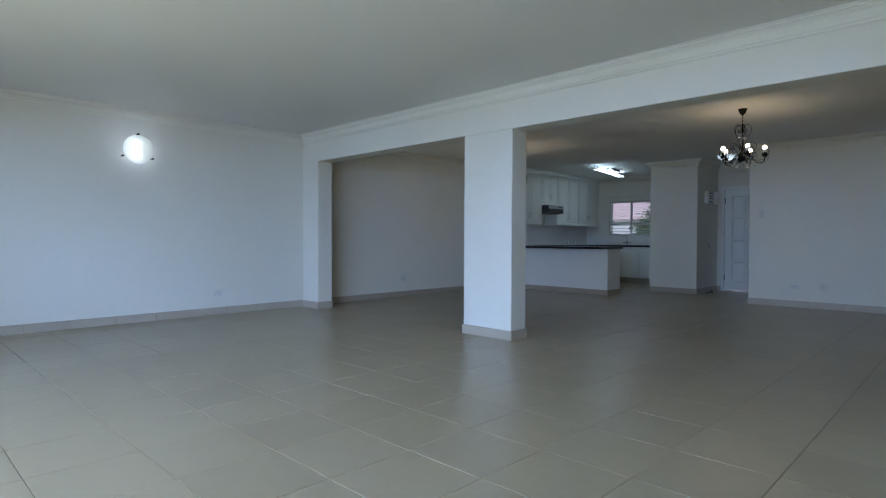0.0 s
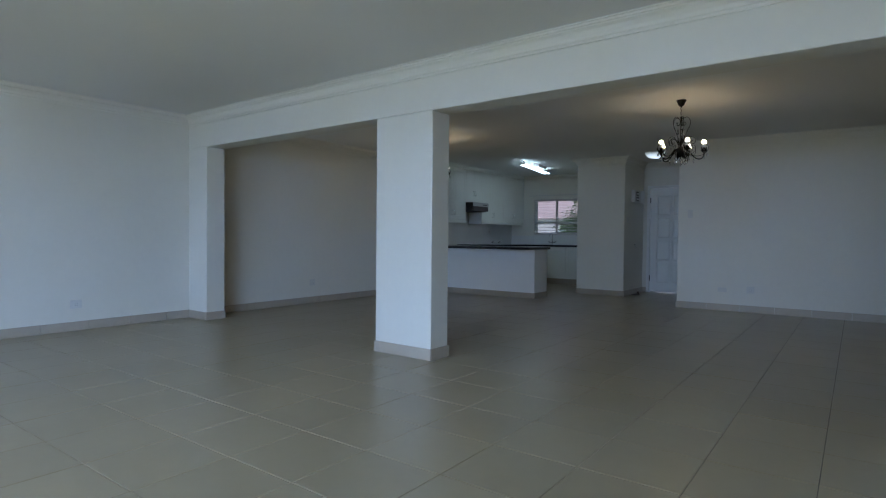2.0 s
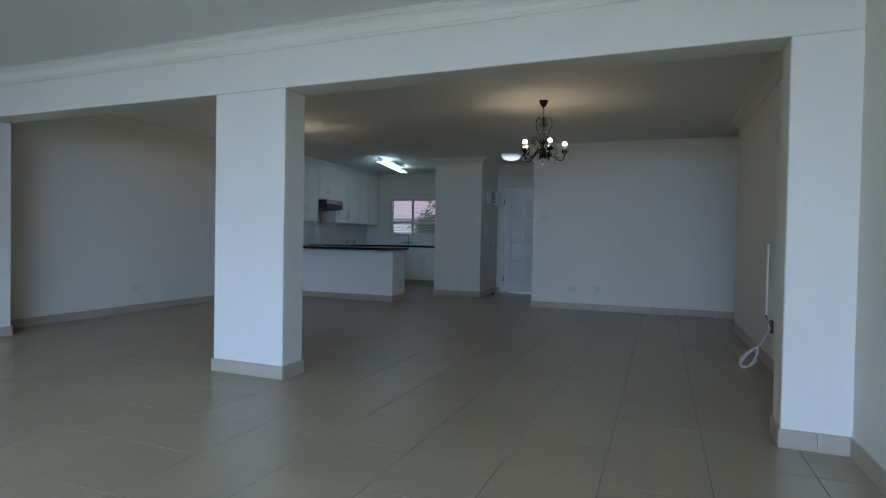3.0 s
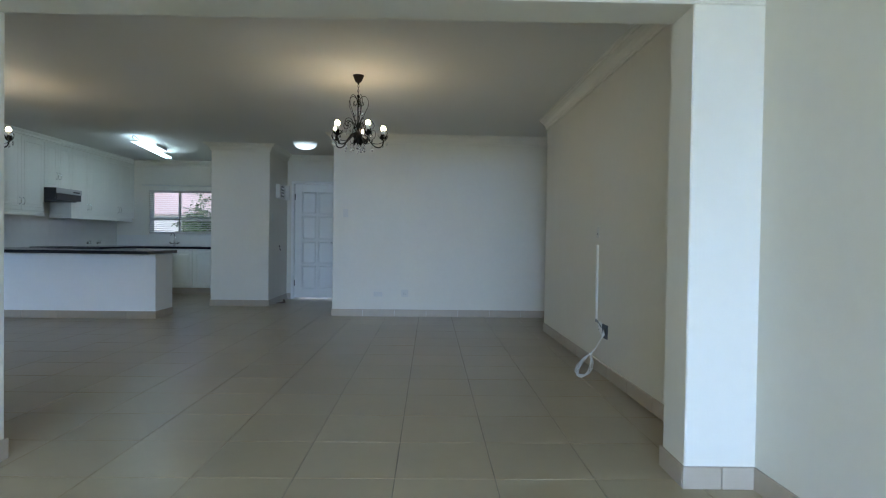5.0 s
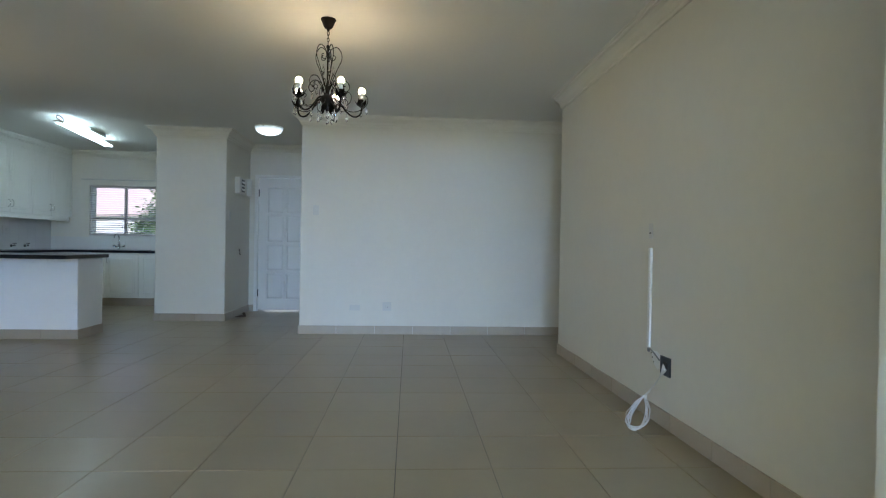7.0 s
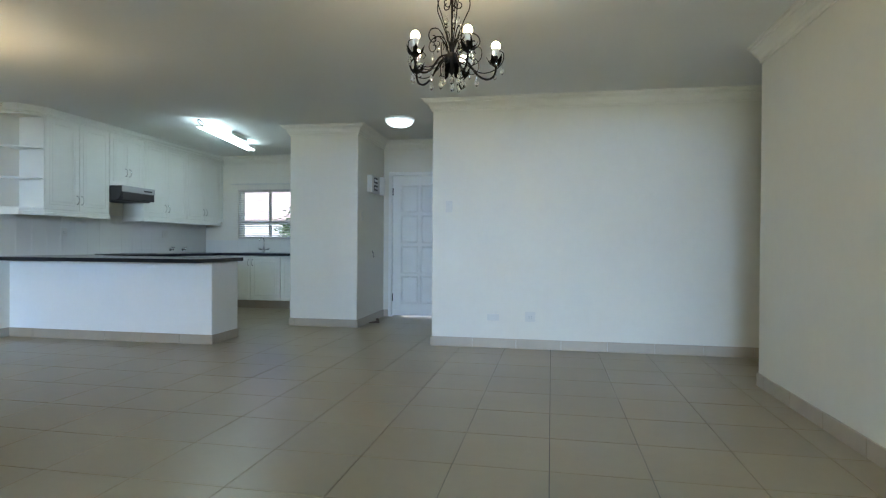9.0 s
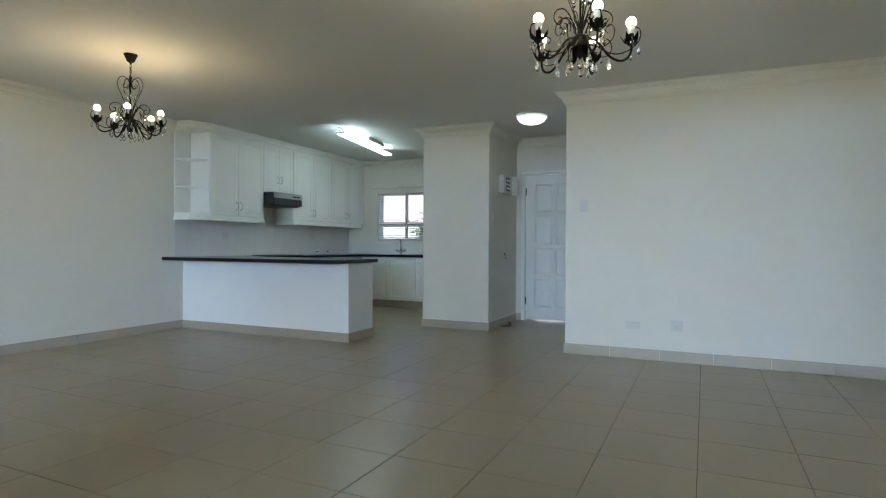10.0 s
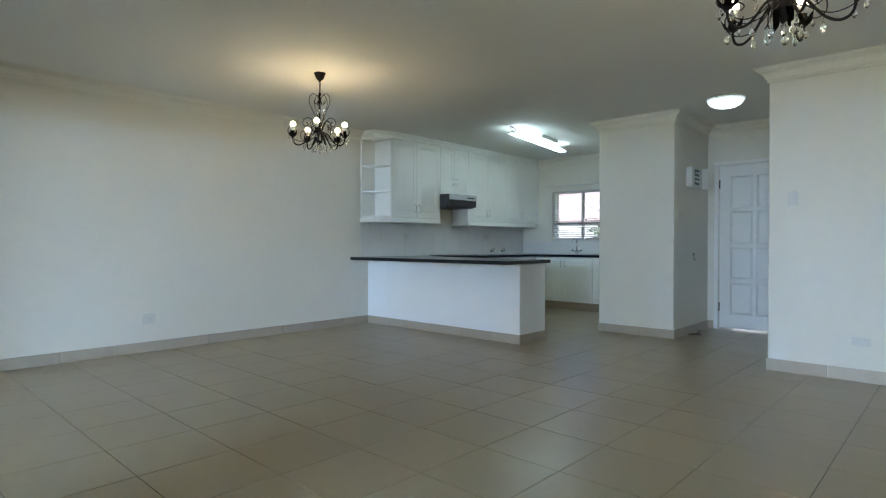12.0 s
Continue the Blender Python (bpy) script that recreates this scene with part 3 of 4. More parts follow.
def chandelier(cx, cy, phase):
    c = thing("chandelier", "black wrought iron chandelier with five lit bulbs and crystal drops", "chandelier", at=(cx, cy, CEIL_Z), turn=phase, group="dining chandeliers")
    part("canopy", lathe([(0.049, 0.0), (0.051, -0.006), (0.045, -0.012), (0.040, -0.026), (0.032, -0.046), (0.026, -0.058), (0.010, -0.066), (0.006, -0.08)], 24), IRON, c, smooth=True)
    # short chain
    for k in range(4):
        bm = bmesh.new()
        pts = []
        for i in range(13):
            a = 2 * math.pi * i / 12
            pts.append((0.007 * math.cos(a) if k % 2 == 0 else 0, 0.007 * math.cos(a) if k % 2 else 0, -0.094 - k * 0.021 + 0.0145 * math.sin(a)))
        part("chain_link", tube(pts, 0.0022, 6, bm), IRON, c, smooth=True)
    part("stem", lathe([(0.006, -0.172), (0.010, -0.176), (0.011, -0.19), (0.006, -0.197), (0.005, -0.45), (0.012, -0.46), (0.014, -0.50), (0.010, -0.51)], 14), IRON, c, smooth=True)
    hub = lathe([(0.012, -0.495), (0.034, -0.508), (0.042, -0.53), (0.036, -0.556), (0.022, -0.57), (0.012, -0.585), (0.016, -0.594), (0.006, -0.61)], 18)
    hub_ob = part("hub", hub, IRON, c, smooth=True)
    for k in range(6):
        a = 2 * math.pi * k / 6
        bm = bmesh.new()
        rows = []
        for s, w, r, z in ((0, 0.010, 0.03, -0.545), (1, 0.016, 0.045, -0.575), (2, 0.011, 0.052, -0.605), (3, 0.001, 0.064, -0.618)):
            rows.append([bm.verts.new((r * math.cos(a) - w * e * math.sin(a), r * math.sin(a) + w * e * math.cos(a), z - (0.006 if e == 0 else 0))) for e in (-1, 0, 1)])
        for p, q in zip(rows, rows[1:]):
            for e in range(2):
                bm.faces.new((p[e], p[e + 1], q[e + 1], q[e]))
        g = bmesh.ops.solidify(bm, geom=bm.faces[:], thickness=0.002)
        part("leaf", bm, IRON, hub_ob)
    n = 5
    for k in range(n):
        a = 2 * math.pi * k / n
        ca, sa = math.cos(a), math.sin(a)

        def at(r, z, t=0.0):
            return (r * ca - t * sa, r * sa + t * ca, z)

        # main arm: down from the hub, out and up to the cup
        arm = part("arm", tube(smooth_line([at(0.03, -0.515), at(0.075, -0.535), at(0.13, -0.605), at(0.175, -0.632), at(0.212, -0.622), at(0.228, -0.59), at(0.228, -0.56)], 6), 0.0058, 8), IRON, c, smooth=True)
        # large scroll over the arm
        big = [at(r, z) for r, z in [(0.02, -0.50), (0.045, -0.44), (0.085, -0.395), (0.13, -0.405), (0.146, -0.44), (0.128, -0.468), (0.104, -0.458), (0.106, -0.436), (0.12, -0.434)]]
        part("scroll", tube(smooth_line(big, 5), 0.0032, 6), IRON, arm, smooth=True)
        out = [at(r, z) for r, z in [(0.05, -0.53), (0.10, -0.575), (0.16, -0.60), (0.22, -0.585), (0.262, -0.545), (0.268, -0.50), (0.245, -0.482), (0.226, -0.497), (0.236, -0.515)]]
        part("scroll", tube(smooth_line(out, 5), 0.0028, 6), IRON, arm, smooth=True)
        # leaf cup, candle sleeve and bulb
        cup = lathe([(0.006, -0.568), (0.018, -0.561), (0.024, -0.547), (0.020, -0.543), (0.010, -0.545)], 14, at=at(0.228, 0))
        part("cup", cup, IRON, arm)
        for j in range(6):
            b = 2 * math.pi * j / 6 + a
            cb, sb = math.cos(b), math.sin(b)
            o = at(0.228, 0)
            leaf_bm = bmesh.new()
            rows = []
            for w, r, z in ((0.009, 0.014, -0.560), (0.014, 0.030, -0.549), (0.008, 0.042, -0.531), (0.0008, 0.052, -0.514)):
                rows.append([leaf_bm.verts.new((o[0] + r * cb - w * e * sb, o[1] + r * sb + w * e * cb, z)) for e in (-1, 1)])
            for p, q in zip(rows, rows[1:]):
                leaf_bm.faces.new((p[0], p[1], q[1], q[0]))
            bmesh.ops.solidify(leaf_bm, geom=leaf_bm.faces[:], thickness=0.002)
            part("cup_leaf", leaf_bm, IRON, arm)
        part("bulb", lathe([(0.0195, -0.474), (0.0222, -0.464), (0.0213, -0.452), (0.0165, -0.443), (0.009, -0.4375), (0.002, -0.436)], 18, at=at(0.228, 0)), BULB, arm, "glowing white globe bulb", True)
        part("bulb_collar", lathe([(0.011, -0.512), (0.013, -0.508), (0.016, -0.490), (0.0193, -0.4745)], 16, at=at(0.228, 0)), BULB_BASE, arm, "white bulb collar", True)
        part("candle_sleeve", lathe([(0.0125, -0.547), (0.0125, -0.513), (0.010, -0.5115)], 12, at=at(0.228, 0)), IRON, arm, smooth=True)
        # heart wires above
        heart = [at(r, z) for r, z in [(0.010, -0.485), (0.028, -0.415), (0.064, -0.325), (0.091, -0.262), (0.087, -0.212), (0.060, -0.182), (0.030, -0.192), (0.010, -0.222), (0.018, -0.262), (0.042, -0.266), (0.050, -0.246), (0.036, -0.234)]]
        part("heart_wire", tube(smooth_line(heart, 5), 0.0028, 6), IRON, c, smooth=True)
        # finer wires between the arms
        am = a + math.pi / 5

        def mid(r, z):
            return (r * math.cos(am), r * math.sin(am), z)

        part("filler_scroll", tube(smooth_line([mid(r, z) for r, z in [(0.018, -0.47), (0.04, -0.425), (0.07, -0.412), (0.092, -0.432), (0.088, -0.458), (0.068, -0.462), (0.062, -0.445), (0.074, -0.438)]], 5), 0.0026, 6), IRON, c, smooth=True)
        part("filler_scroll", tube(smooth_line([mid(r, z) for r, z in [(0.03, -0.53), (0.075, -0.57), (0.13, -0.585), (0.175, -0.56), (0.18, -0.515), (0.155, -0.495), (0.135, -0.512), (0.147, -0.53)]], 5), 0.0026, 6), IRON, c, smooth=True)
        # crystal drops
        for r, t, z, s in ((0.228, 0.03, -0.60, 1.0), (0.262, 0.0, -0.585, 0.9), (0.13, 0.0, -0.645, 1.0), (0.06, 0.012, -0.65, 1.15), (0.228, -0.035, -0.555, 0.8), (0.105, 0.02, -0.50, 0.9), (0.036, 0.0, -0.335, 1.1)):
            o = at(r, z, t)
            bm = lathe([(0.001, 0.026 * s), (0.005 * s, 0.018 * s), (0.0035 * s, 0.011 * s), (0.009 * s, 0.0), (0.0105 * s, -0.010 * s), (0.007 * s, -0.02 * s), (0.001, -0.027 * s)], 7, at=o)
            part("crystal_drop", bm, CRYSTAL, c, "clear crystal drop")
            if z < -0.52:
                part("crystal_wire", tube([(o[0], o[1], o[2] + 0.024 * s), (o[0], o[1], o[2] + 0.024 * s + 0.03)], 0.0008, 4), IRON, c)
    part("crystal_drop", lathe([(0.001, -0.61), (0.012, -0.625), (0.015, -0.638), (0.010, -0.655), (0.002, -0.662), (0.008, -0.675), (0.009, -0.683), (0.001, -0.70)], 9), CRYSTAL, c, "large crystal pendant")
    return c


first = chandelier(1.130, 2.645, 11.0)
copy_thing(first, pose(-2.443, 3.012, CEIL_Z, 0, 0, 29.8))

# ---------------------------------------------------------------- other lamps
FA, FB = Vector((-2.45, 5.87, 0)), Vector((-2.735, 7.60, 0))
fl_len = (FB - FA).length
fl_mid = (FA + FB) / 2
fl = thing("fluorescent_light", "twin fluorescent tubes on a white ceiling batten", "ceiling light", at=(fl_mid.x, fl_mid.y, CEIL_Z), turn=math.degrees(math.atan2(FB.y - FA.y, FB.x - FA.x)))
hl = fl_len / 2
part("batten", box(-0.16, -0.105, -0.05, 0.40, 0.0, -0.001, 0.006), PLASTIC, fl)
part("bracket", box(-hl + 0.03, -0.009, -0.05, hl - 0.03, 0.009, -0.0455, 0.002), STEEL, fl)
for s in (-1, 1):
    t = part("tube", lathe([(0.011, -hl + 0.03), (0.0118, -hl + 0.035), (0.0118, hl - 0.035), (0.011, hl - 0.03)], 12, at=(0, s * 0.04, -0.09), axis="x"), TUBE, fl, "glowing white tube", True)
    for e in (-1, 1):
        part("cap", lathe([(0.0135, e * (hl - 0.028)), (0.0135, e * (hl + 0.0))], 12, at=(0, s * 0.04, -0.09), axis="x"), STEEL, t)
for e in (-1, 1):
    part("end_holder", box(e * (hl + 0.008) - 0.008, -0.05, -0.102, e * (hl + 0.008) + 0.002, 0.05, -0.08, 0.003), PLASTIC, fl)
part("cable", tube(smooth_line([(-hl + 0.02, -0.05, -0.085), (-hl - 0.03, -0.06, -0.06), (-hl - 0.02, 0.0, -0.02), (-hl + 0.08, 0.05, -0.03), (-hl + 0.13, 0.04, -0.05)], 6), 0.006, 7), BLACK, fl, "loose dark flex at the lamp's end", True)

dome = thing("dome_light", "round glowing opal glass dome lamp on the ceiling", "ceiling light", at=(-0.078, 6.215, CEIL_Z))
part("base_plate", lathe([(0.10, -0.001), (0.175, -0.004), (0.18, -0.016), (0.172, -0.02)], 32), PLASTIC, dome, smooth=True)
part("shade", lathe([(0.172, -0.021), (0.165, -0.045), (0.14, -0.075), (0.10, -0.096), (0.05, -0.108), (0.004, -0.111)], 32), DOME, dome, "glowing opal glass", True)
for k in range(3):
    a = 2 * math.pi * k / 3 + 0.35
    part("clip", lathe([(0.007, 0), (0.007, 0.016)], 8, at=(0.18 * math.cos(a), 0.18 * math.sin(a), -0.034)), CHROME, dome)

sc = thing("wall_lamp", "round frosted glass wall lamp with two lit bulbs", "wall lamp", at=(LX, -2.076, 2.067))
part("back_plate", lathe([(0.055, 0.001), (0.055, 0.022), (0.04, 0.03)], 24, axis="x"), PLASTIC, sc)
sg = part("glass_disc", lathe([(0.004, 0.105), (0.06, 0.101), (0.12, 0.09), (0.165, 0.072), (0.168, 0.068), (0.165, 0.066), (0.12, 0.083), (0.06, 0.094), (0.004, 0.098)], 36, axis="x"), material("frosted lamp glass", (0.92, 0.95, 0.92), 0.35, alpha_ior=1.3), sc, "frosted glass disc", True)
for z in (-0.045, 0.055):
    part("bulb", lathe([(0.002, -0.04), (0.022, -0.034), (0.036, -0.012), (0.036, 0.012), (0.022, 0.034), (0.002, 0.04)], 16, at=(0.05, 0, z)), SCONCE_BULB, sc, "glowing bulb", True)
for dy, dz in ((0.0, 0.192), (-0.182, -0.098), (0.172, -0.104)):
    b = lathe([(0.006, 0.001), (0.006, 0.060), (0.012, 0.062), (0.012, 0.084), (0.006, 0.090)], 12, at=(0, dy * 0.93, dz * 0.93), axis="x")
    part("clip", b, IRON, sc, "dark metal clip", True)

# ---------------------------------------------------------------- plates, sockets, cables


def plate(name, label, category, m, w, h, kind):
    """A moulded plate that faces -y at pose m."""
    p = thing(name, label, category)
    p.matrix_world = m
    part("cover", box(-w / 2, -0.009, -h / 2, w / 2, -0.0005, h / 2, 0.003), PLATE, p)
    if kind == "socket":
        for dx in (-0.02, 0.02):
            for dz in (-0.018, 0.018):
                part("pin_hole", lathe([(0.0036, -0.0102), (0.0036, -0.0092)], 8, at=(dx * 0.5, 0, dz * 0.5 - 0.004), axis="y"), GREY, p)
        part("rocker", box(0.022, -0.013, 0.008, 0.040, -0.0088, 0.03, 0.002), PLATE, p)
    elif kind == "switch":
        part("rocker", box(-0.012, -0.014, -0.02, 0.012, -0.0088, 0.02, 0.003), PLATE, p)
    return p


plate("light_switch", "white light switch on the dining end wall", "switch", pose(0.644, NY, 1.437), 0.07, 0.115, "switch")
plate("blank_plate", "white blank cover plate low on the end wall", "cover plate", pose(1.107, NY, 0.309), 0.12, 0.065, "blank")
plate("wall_socket", "white wall socket low on the end wall", "socket", pose(1.480, NY, 0.326), 0.10, 0.10, "socket")
plate("wall_socket", "white wall socket low on the dining side wall", "socket", pose(LX, 2.252, 0.32, 0, 0, 90), 0.115, 0.10, "socket")
plate("wall_socket", "white wall socket low on the living room wall", "socket", pose(LX, -1.08, 0.286, 0, 0, 90), 0.115, 0.09, "socket")
plate("wall_socket", "white socket on the tiled kitchen wall", "socket", pose(LX + 0.009, 5.74, 1.165, 0, 0, 90), 0.10, 0.10, "socket")
plate("wall_socket", "white socket on the tiled kitchen wall", "socket", pose(LX + 0.009, 7.61, 1.178, 0, 0, 90), 0.13, 0.12, "socket")
plate("light_switch", "white light switch on the closet corner", "switch", pose(CX1, 6.65, 1.40, 0, 0, 90), 0.07, 0.115, "switch")

db = thing("distribution_board", "white electrical distribution board with two black switch windows", "fuse box")
part("housing", box(CX1, 6.86, 1.728, CX1 + 0.07, 7.215, 1.955, 0.006), PLATE, db)
for z in (1.765, 1.865):
    w = part("breaker_window", box(CX1 + 0.0705, 6.94, z - 0.01, CX1 + 0.074, 7.09, z + 0.066, 0.001), BLACK, db, "black breaker window")
    for k in range(4):
        part("breaker", box(CX1 + 0.0742, 6.952 + k * 0.034, z + 0.014, CX1 + 0.082, 6.972 + k * 0.034, z + 0.040, 0.001), PLASTIC, w)
part("lid", box(CX1 + 0.071, 7.197, 1.713, CX1 + 0.145, 7.213, 1.96, 0.004), PLATE, db, "white cover swung open")
hook = thing("key_hook", "small dark key hook on the closet side", "hook")
part("plate", box(CX1, 7.098, 0.925, CX1 + 0.005, 7.116, 0.955, 0.002), IRON, hook)
part("hook", tube(smooth_line([(CX1 + 0.006, 7.107, 0.945), (CX1 + 0.012, 7.107, 0.935), (CX1 + 0.012, 7.107, 0.885), (CX1 + 0.02, 7.107, 0.87), (CX1 + 0.03, 7.107, 0.882)], 5), 0.004, 7), IRON, hook, smooth=True)

stop = thing("door_wedge", "brown rubber door wedge on the floor by the closet", "door wedge", at=(-0.600, 6.94, 0.0), turn=20)
wb = bmesh.new()
v = [wb.verts.new(p) for p in ((-0.07, -0.022, 0), (0.07, -0.022, 0), (0.07, 0.022, 0), (-0.07, 0.022, 0), (0.07, -0.018, 0.035), (0.07, 0.018, 0.035), (-0.07, 0.02, 0.006), (-0.07, -0.02, 0.006))]
for f in ((0, 3, 2, 1), (1, 2, 5, 4), (0, 1, 4, 7), (2, 3, 6, 5), (3, 0, 7, 6), (4, 5, 6, 7)):
    wb.faces.new([v[i] for i in f])
part("wedge", wb, RUBBER, stop)
part("knob", lathe([(0.012, 0.03), (0.02, 0.038), (0.02, 0.055), (0.01, 0.062)], 12, at=(0.045, 0, 0)), RUBBER, stop, smooth=True)

WX = RX


def on_wall(t):
    """Sets a thing built round y = 2.1 at its place along the wall."""
    t.matrix_world = Matrix.Translation((0, 0.048, 0.052))
    return t


tv = thing("cable_trunking", "white plastic cable trunking on the dining side wall", "trunking")
part("trunk", box(WX - 0.017, 2.220, 0.382, WX - 0.0005, 2.252, 1.006, 0.003), PLASTIC, tv)
part("gland", box(WX - 0.016, 2.228, 0.356, WX - 0.0005, 2.244, 0.381, 0.003), GREY, tv)
on_wall(tv)
up = plate("cable_plate", "white narrow cable outlet plate above the trunking", "cover plate", pose(RX, 2.292, 1.165, 0, 0, -90), 0.05, 0.095, "blank")
part("slot", box(-0.012, -0.0105, -0.018, 0.012, -0.0092, -0.010), BLACK, up)
gb = thing("junction_box", "open grey junction box with loose cables on the side wall", "junction box")
Y0, Y1, Z0, Z1 = 1.955, 2.07, 0.255, 0.365
part("back", box(WX - 0.006, Y0, Z0, WX - 0.0005, Y1, Z1), SLATE, gb)
for a in ((Y0, Z0, Y1, Z0 + 0.006), (Y0, Z1 - 0.006, Y1, Z1), (Y0, Z0 + 0.006, Y0 + 0.006, Z1 - 0.006), (Y1 - 0.006, Z0 + 0.006, Y1, Z1 - 0.006)):
    part("rim", box(WX - 0.012, a[0], a[1], WX - 0.0065, a[2], a[3], 0.001), SLATE, gb)
part("module", box(WX - 0.011, Y0 + 0.03, Z0 + 0.03, WX - 0.0065, Y0 + 0.08, Z1 - 0.03, 0.002), BLACK, gb)
patch = bmesh.new()
rim = [(2.085, 0.27), (2.12, 0.262), (2.165, 0.285), (2.195, 0.315), (2.21, 0.345), (2.18, 0.37), (2.13, 0.375), (2.09, 0.36), (2.08, 0.31)]
lo = [patch.verts.new((WX - 0.0005, y, z)) for y, z in rim]
hi = [patch.verts.new((WX - 0.004, 2.14 + (y - 2.14) * 0.9, 0.32 + (z - 0.32) * 0.9)) for y, z in rim]
patch.faces.new(hi)
for k in range(len(rim)):
    patch.faces.new((lo[k], lo[(k + 1) % len(rim)], hi[(k + 1) % len(rim)], hi[k]))
part("plaster_patch", patch, PLASTIC, gb, "rough white filler patch")
for y, z in ((2.19, 0.33), (2.172, 0.305), (2.205, 0.355)):
    part("plug_hole", lathe([(0.005, -0.0055), (0.005, -0.003)], 8, at=(WX, y, z), axis="x"), BLACK, gb)
part("flex", tube(smooth_line([(WX - 0.008, 2.236, 0.365), (WX - 0.022, 2.20, 0.385), (WX - 0.02, 2.15, 0.37), (WX - 0.016, 2.07, 0.335)], 5), 0.0045, 6), GREY, gb, "short dark flex", True)
on_wall(gb)
coil = thing("cable_coil", "coil of white cable hanging from the junction box to the floor", "cable")
random.seed(4)
TIE, LOW = Vector((3.115, 2.125, 0.165)), Vector((3.0, 2.0, 0.006))
ACROSS = Vector((0.9, -0.43, 0)).normalized()
for k in range(6):
    pts = [(WX - 0.015, 2.03 + 0.008 * k, 0.345 + 0.006 * k), (WX - 0.04, 2.07, 0.29), (TIE.x + 0.02, 2.12, 0.2 + 0.002 * k)]
    w = 0.040 + 0.007 * k
    tall = 1.0 - 0.035 * (k % 3)
    for j in range(19):
        a = 2 * math.pi * j / 18
        down = (0.5 - 0.5 * math.cos(a)) * tall
        p = TIE.lerp(LOW, down) + ACROSS * (w * math.sin(a) * (0.30 + 0.70 * down) * 1.25 - 0.012)
        pts.append((p.x + random.uniform(-0.004, 0.004), p.y + random.uniform(-0.004, 0.004), max(0.006, p.z) + 0.0015 * k))
    part("cable", tube(smooth_line(pts, 4), 0.0027, 6), CABLE, coil, smooth=True)
part("cable_tie", lathe([(0.014, -0.008), (0.014, 0.008)], 10, at=(TIE.x - 0.008, TIE.y + 0.004, TIE.z)), PLASTIC, coil)

# ---------------------------------------------------------------- outside
tagged(ob_of("ground", box(-400, -400, -0.30, 400, 400, -0.12), GRASS), "mown green lawn round the building", "lawn", kind="structure")


def glazing():
    g = thing("sliding_door", "wide white framed sliding glass door to the garden", "sliding door", kind="structure")
    n = 4
    w = 4.8 / n
    for k in range(n):
        x0 = -1.6 + k * w
        y = SY - 0.12 + 0.05 * (k % 2)
        fr = bmesh.new()
        for a in ((x0, 0.0, x0 + 0.06, 2.2), (x0 + w - 0.06, 0.0, x0 + w, 2.2), (x0 + 0.06, 0.0, x0 + w - 0.06, 0.07), (x0 + 0.06, 2.13, x0 + w - 0.06, 2.2)):
            box(a[0], y, a[1], a[2], y + 0.045, a[3], 0.004, fr)
        f = part("leaf_frame", fr, ALU, g)
        p = part("pane", box(x0 + 0.06, y + 0.02, 0.07, x0 + w - 0.06, y + 0.026, 2.13), GLASS, f, "clear glass")
        p.visible_shadow = False


glazing()

# neighbouring brick house seen through the kitchen window
house = thing("neighbour_house", "pale plastered neighbouring house with a pinkish tiled roof", "house", at=(0, 0, 0))
part("wall", box(-14, 14.5, -0.12, 3.0, 14.8, 1.66), BRICK, house)
rf = bmesh.new()
a = [rf.verts.new(p) for p in ((-14.5, 14.46, 1.665), (3.5, 14.46, 1.665), (3.5, 18.5, 3.75), (-14.5, 18.5, 3.75))]
b = [rf.verts.new((p.co.x, p.co.y, p.co.z + 0.06)) for p in a]
rf.faces.new(a[::-1])
rf.faces.new(b)
for k in range(4):
    rf.faces.new((a[k], a[(k + 1) % 4], b[(k + 1) % 4], b[k]))
roof = part("roof", rf, ROOF, house)


def shrub(x, y, h, r, seed):
    """A garden shrub: forked stems and many small leaves in uneven clumps."""
    rng = random.Random(seed)
    t = thing("shrub", "leafy green garden shrub outside the kitchen window", "shrub", at=(x, y, -0.12))
    stem = bmesh.new()
    tips = []
    for k in range(7):
        a = rng.uniform(0, 6.28)
        tip = Vector((r * 0.6 * math.cos(a), r * 0.6 * math.sin(a), h * rng.uniform(0.55, 0.95)))
        tube(smooth_line([(0, 0, 0), tip * 0.4 + Vector((0.05, 0, 0.1)), tip], 4), 0.035, 6, stem, 0.25)
        tips.append(tip)
    part("trunk", stem, BARK, t)
    vs, fs = [], []
    for k in range(46):
        base = rng.choice(tips)
        c = base + Vector((rng.gauss(0, r * 0.42), rng.gauss(0, r * 0.42), rng.gauss(0, h * 0.17)))
        for j in range(60):
            p = c + Vector((rng.gauss(0, 0.11), rng.gauss(0, 0.11), rng.gauss(0, 0.1)))
            d = Vector((rng.gauss(0, 1), rng.gauss(0, 1), rng.gauss(0, 0.6))).normalized() * rng.uniform(0.03, 0.06)
            e = d.cross(Vector((rng.gauss(0, 1), rng.gauss(0, 1), rng.gauss(0, 1)))).normalized() * d.length * 0.4
            i = len(vs)
            vs += [p - d, p + e, p + d, p - e]
            fs.append((i, i + 1, i + 2, i + 3))
    me = bpy.data.meshes.new("crown")
    me.from_pydata([tuple(v) for v in vs], [], fs)
    me.materials.append(LEAF)
    cr = new("crown", me)
    cr.parent = t
    cr["kind"] = "stuff"


shrub(-3.75, 11.2, 1.50, 0.30, 3)
shrub(-3.4, 11.5, 1.78, 0.45, 5)

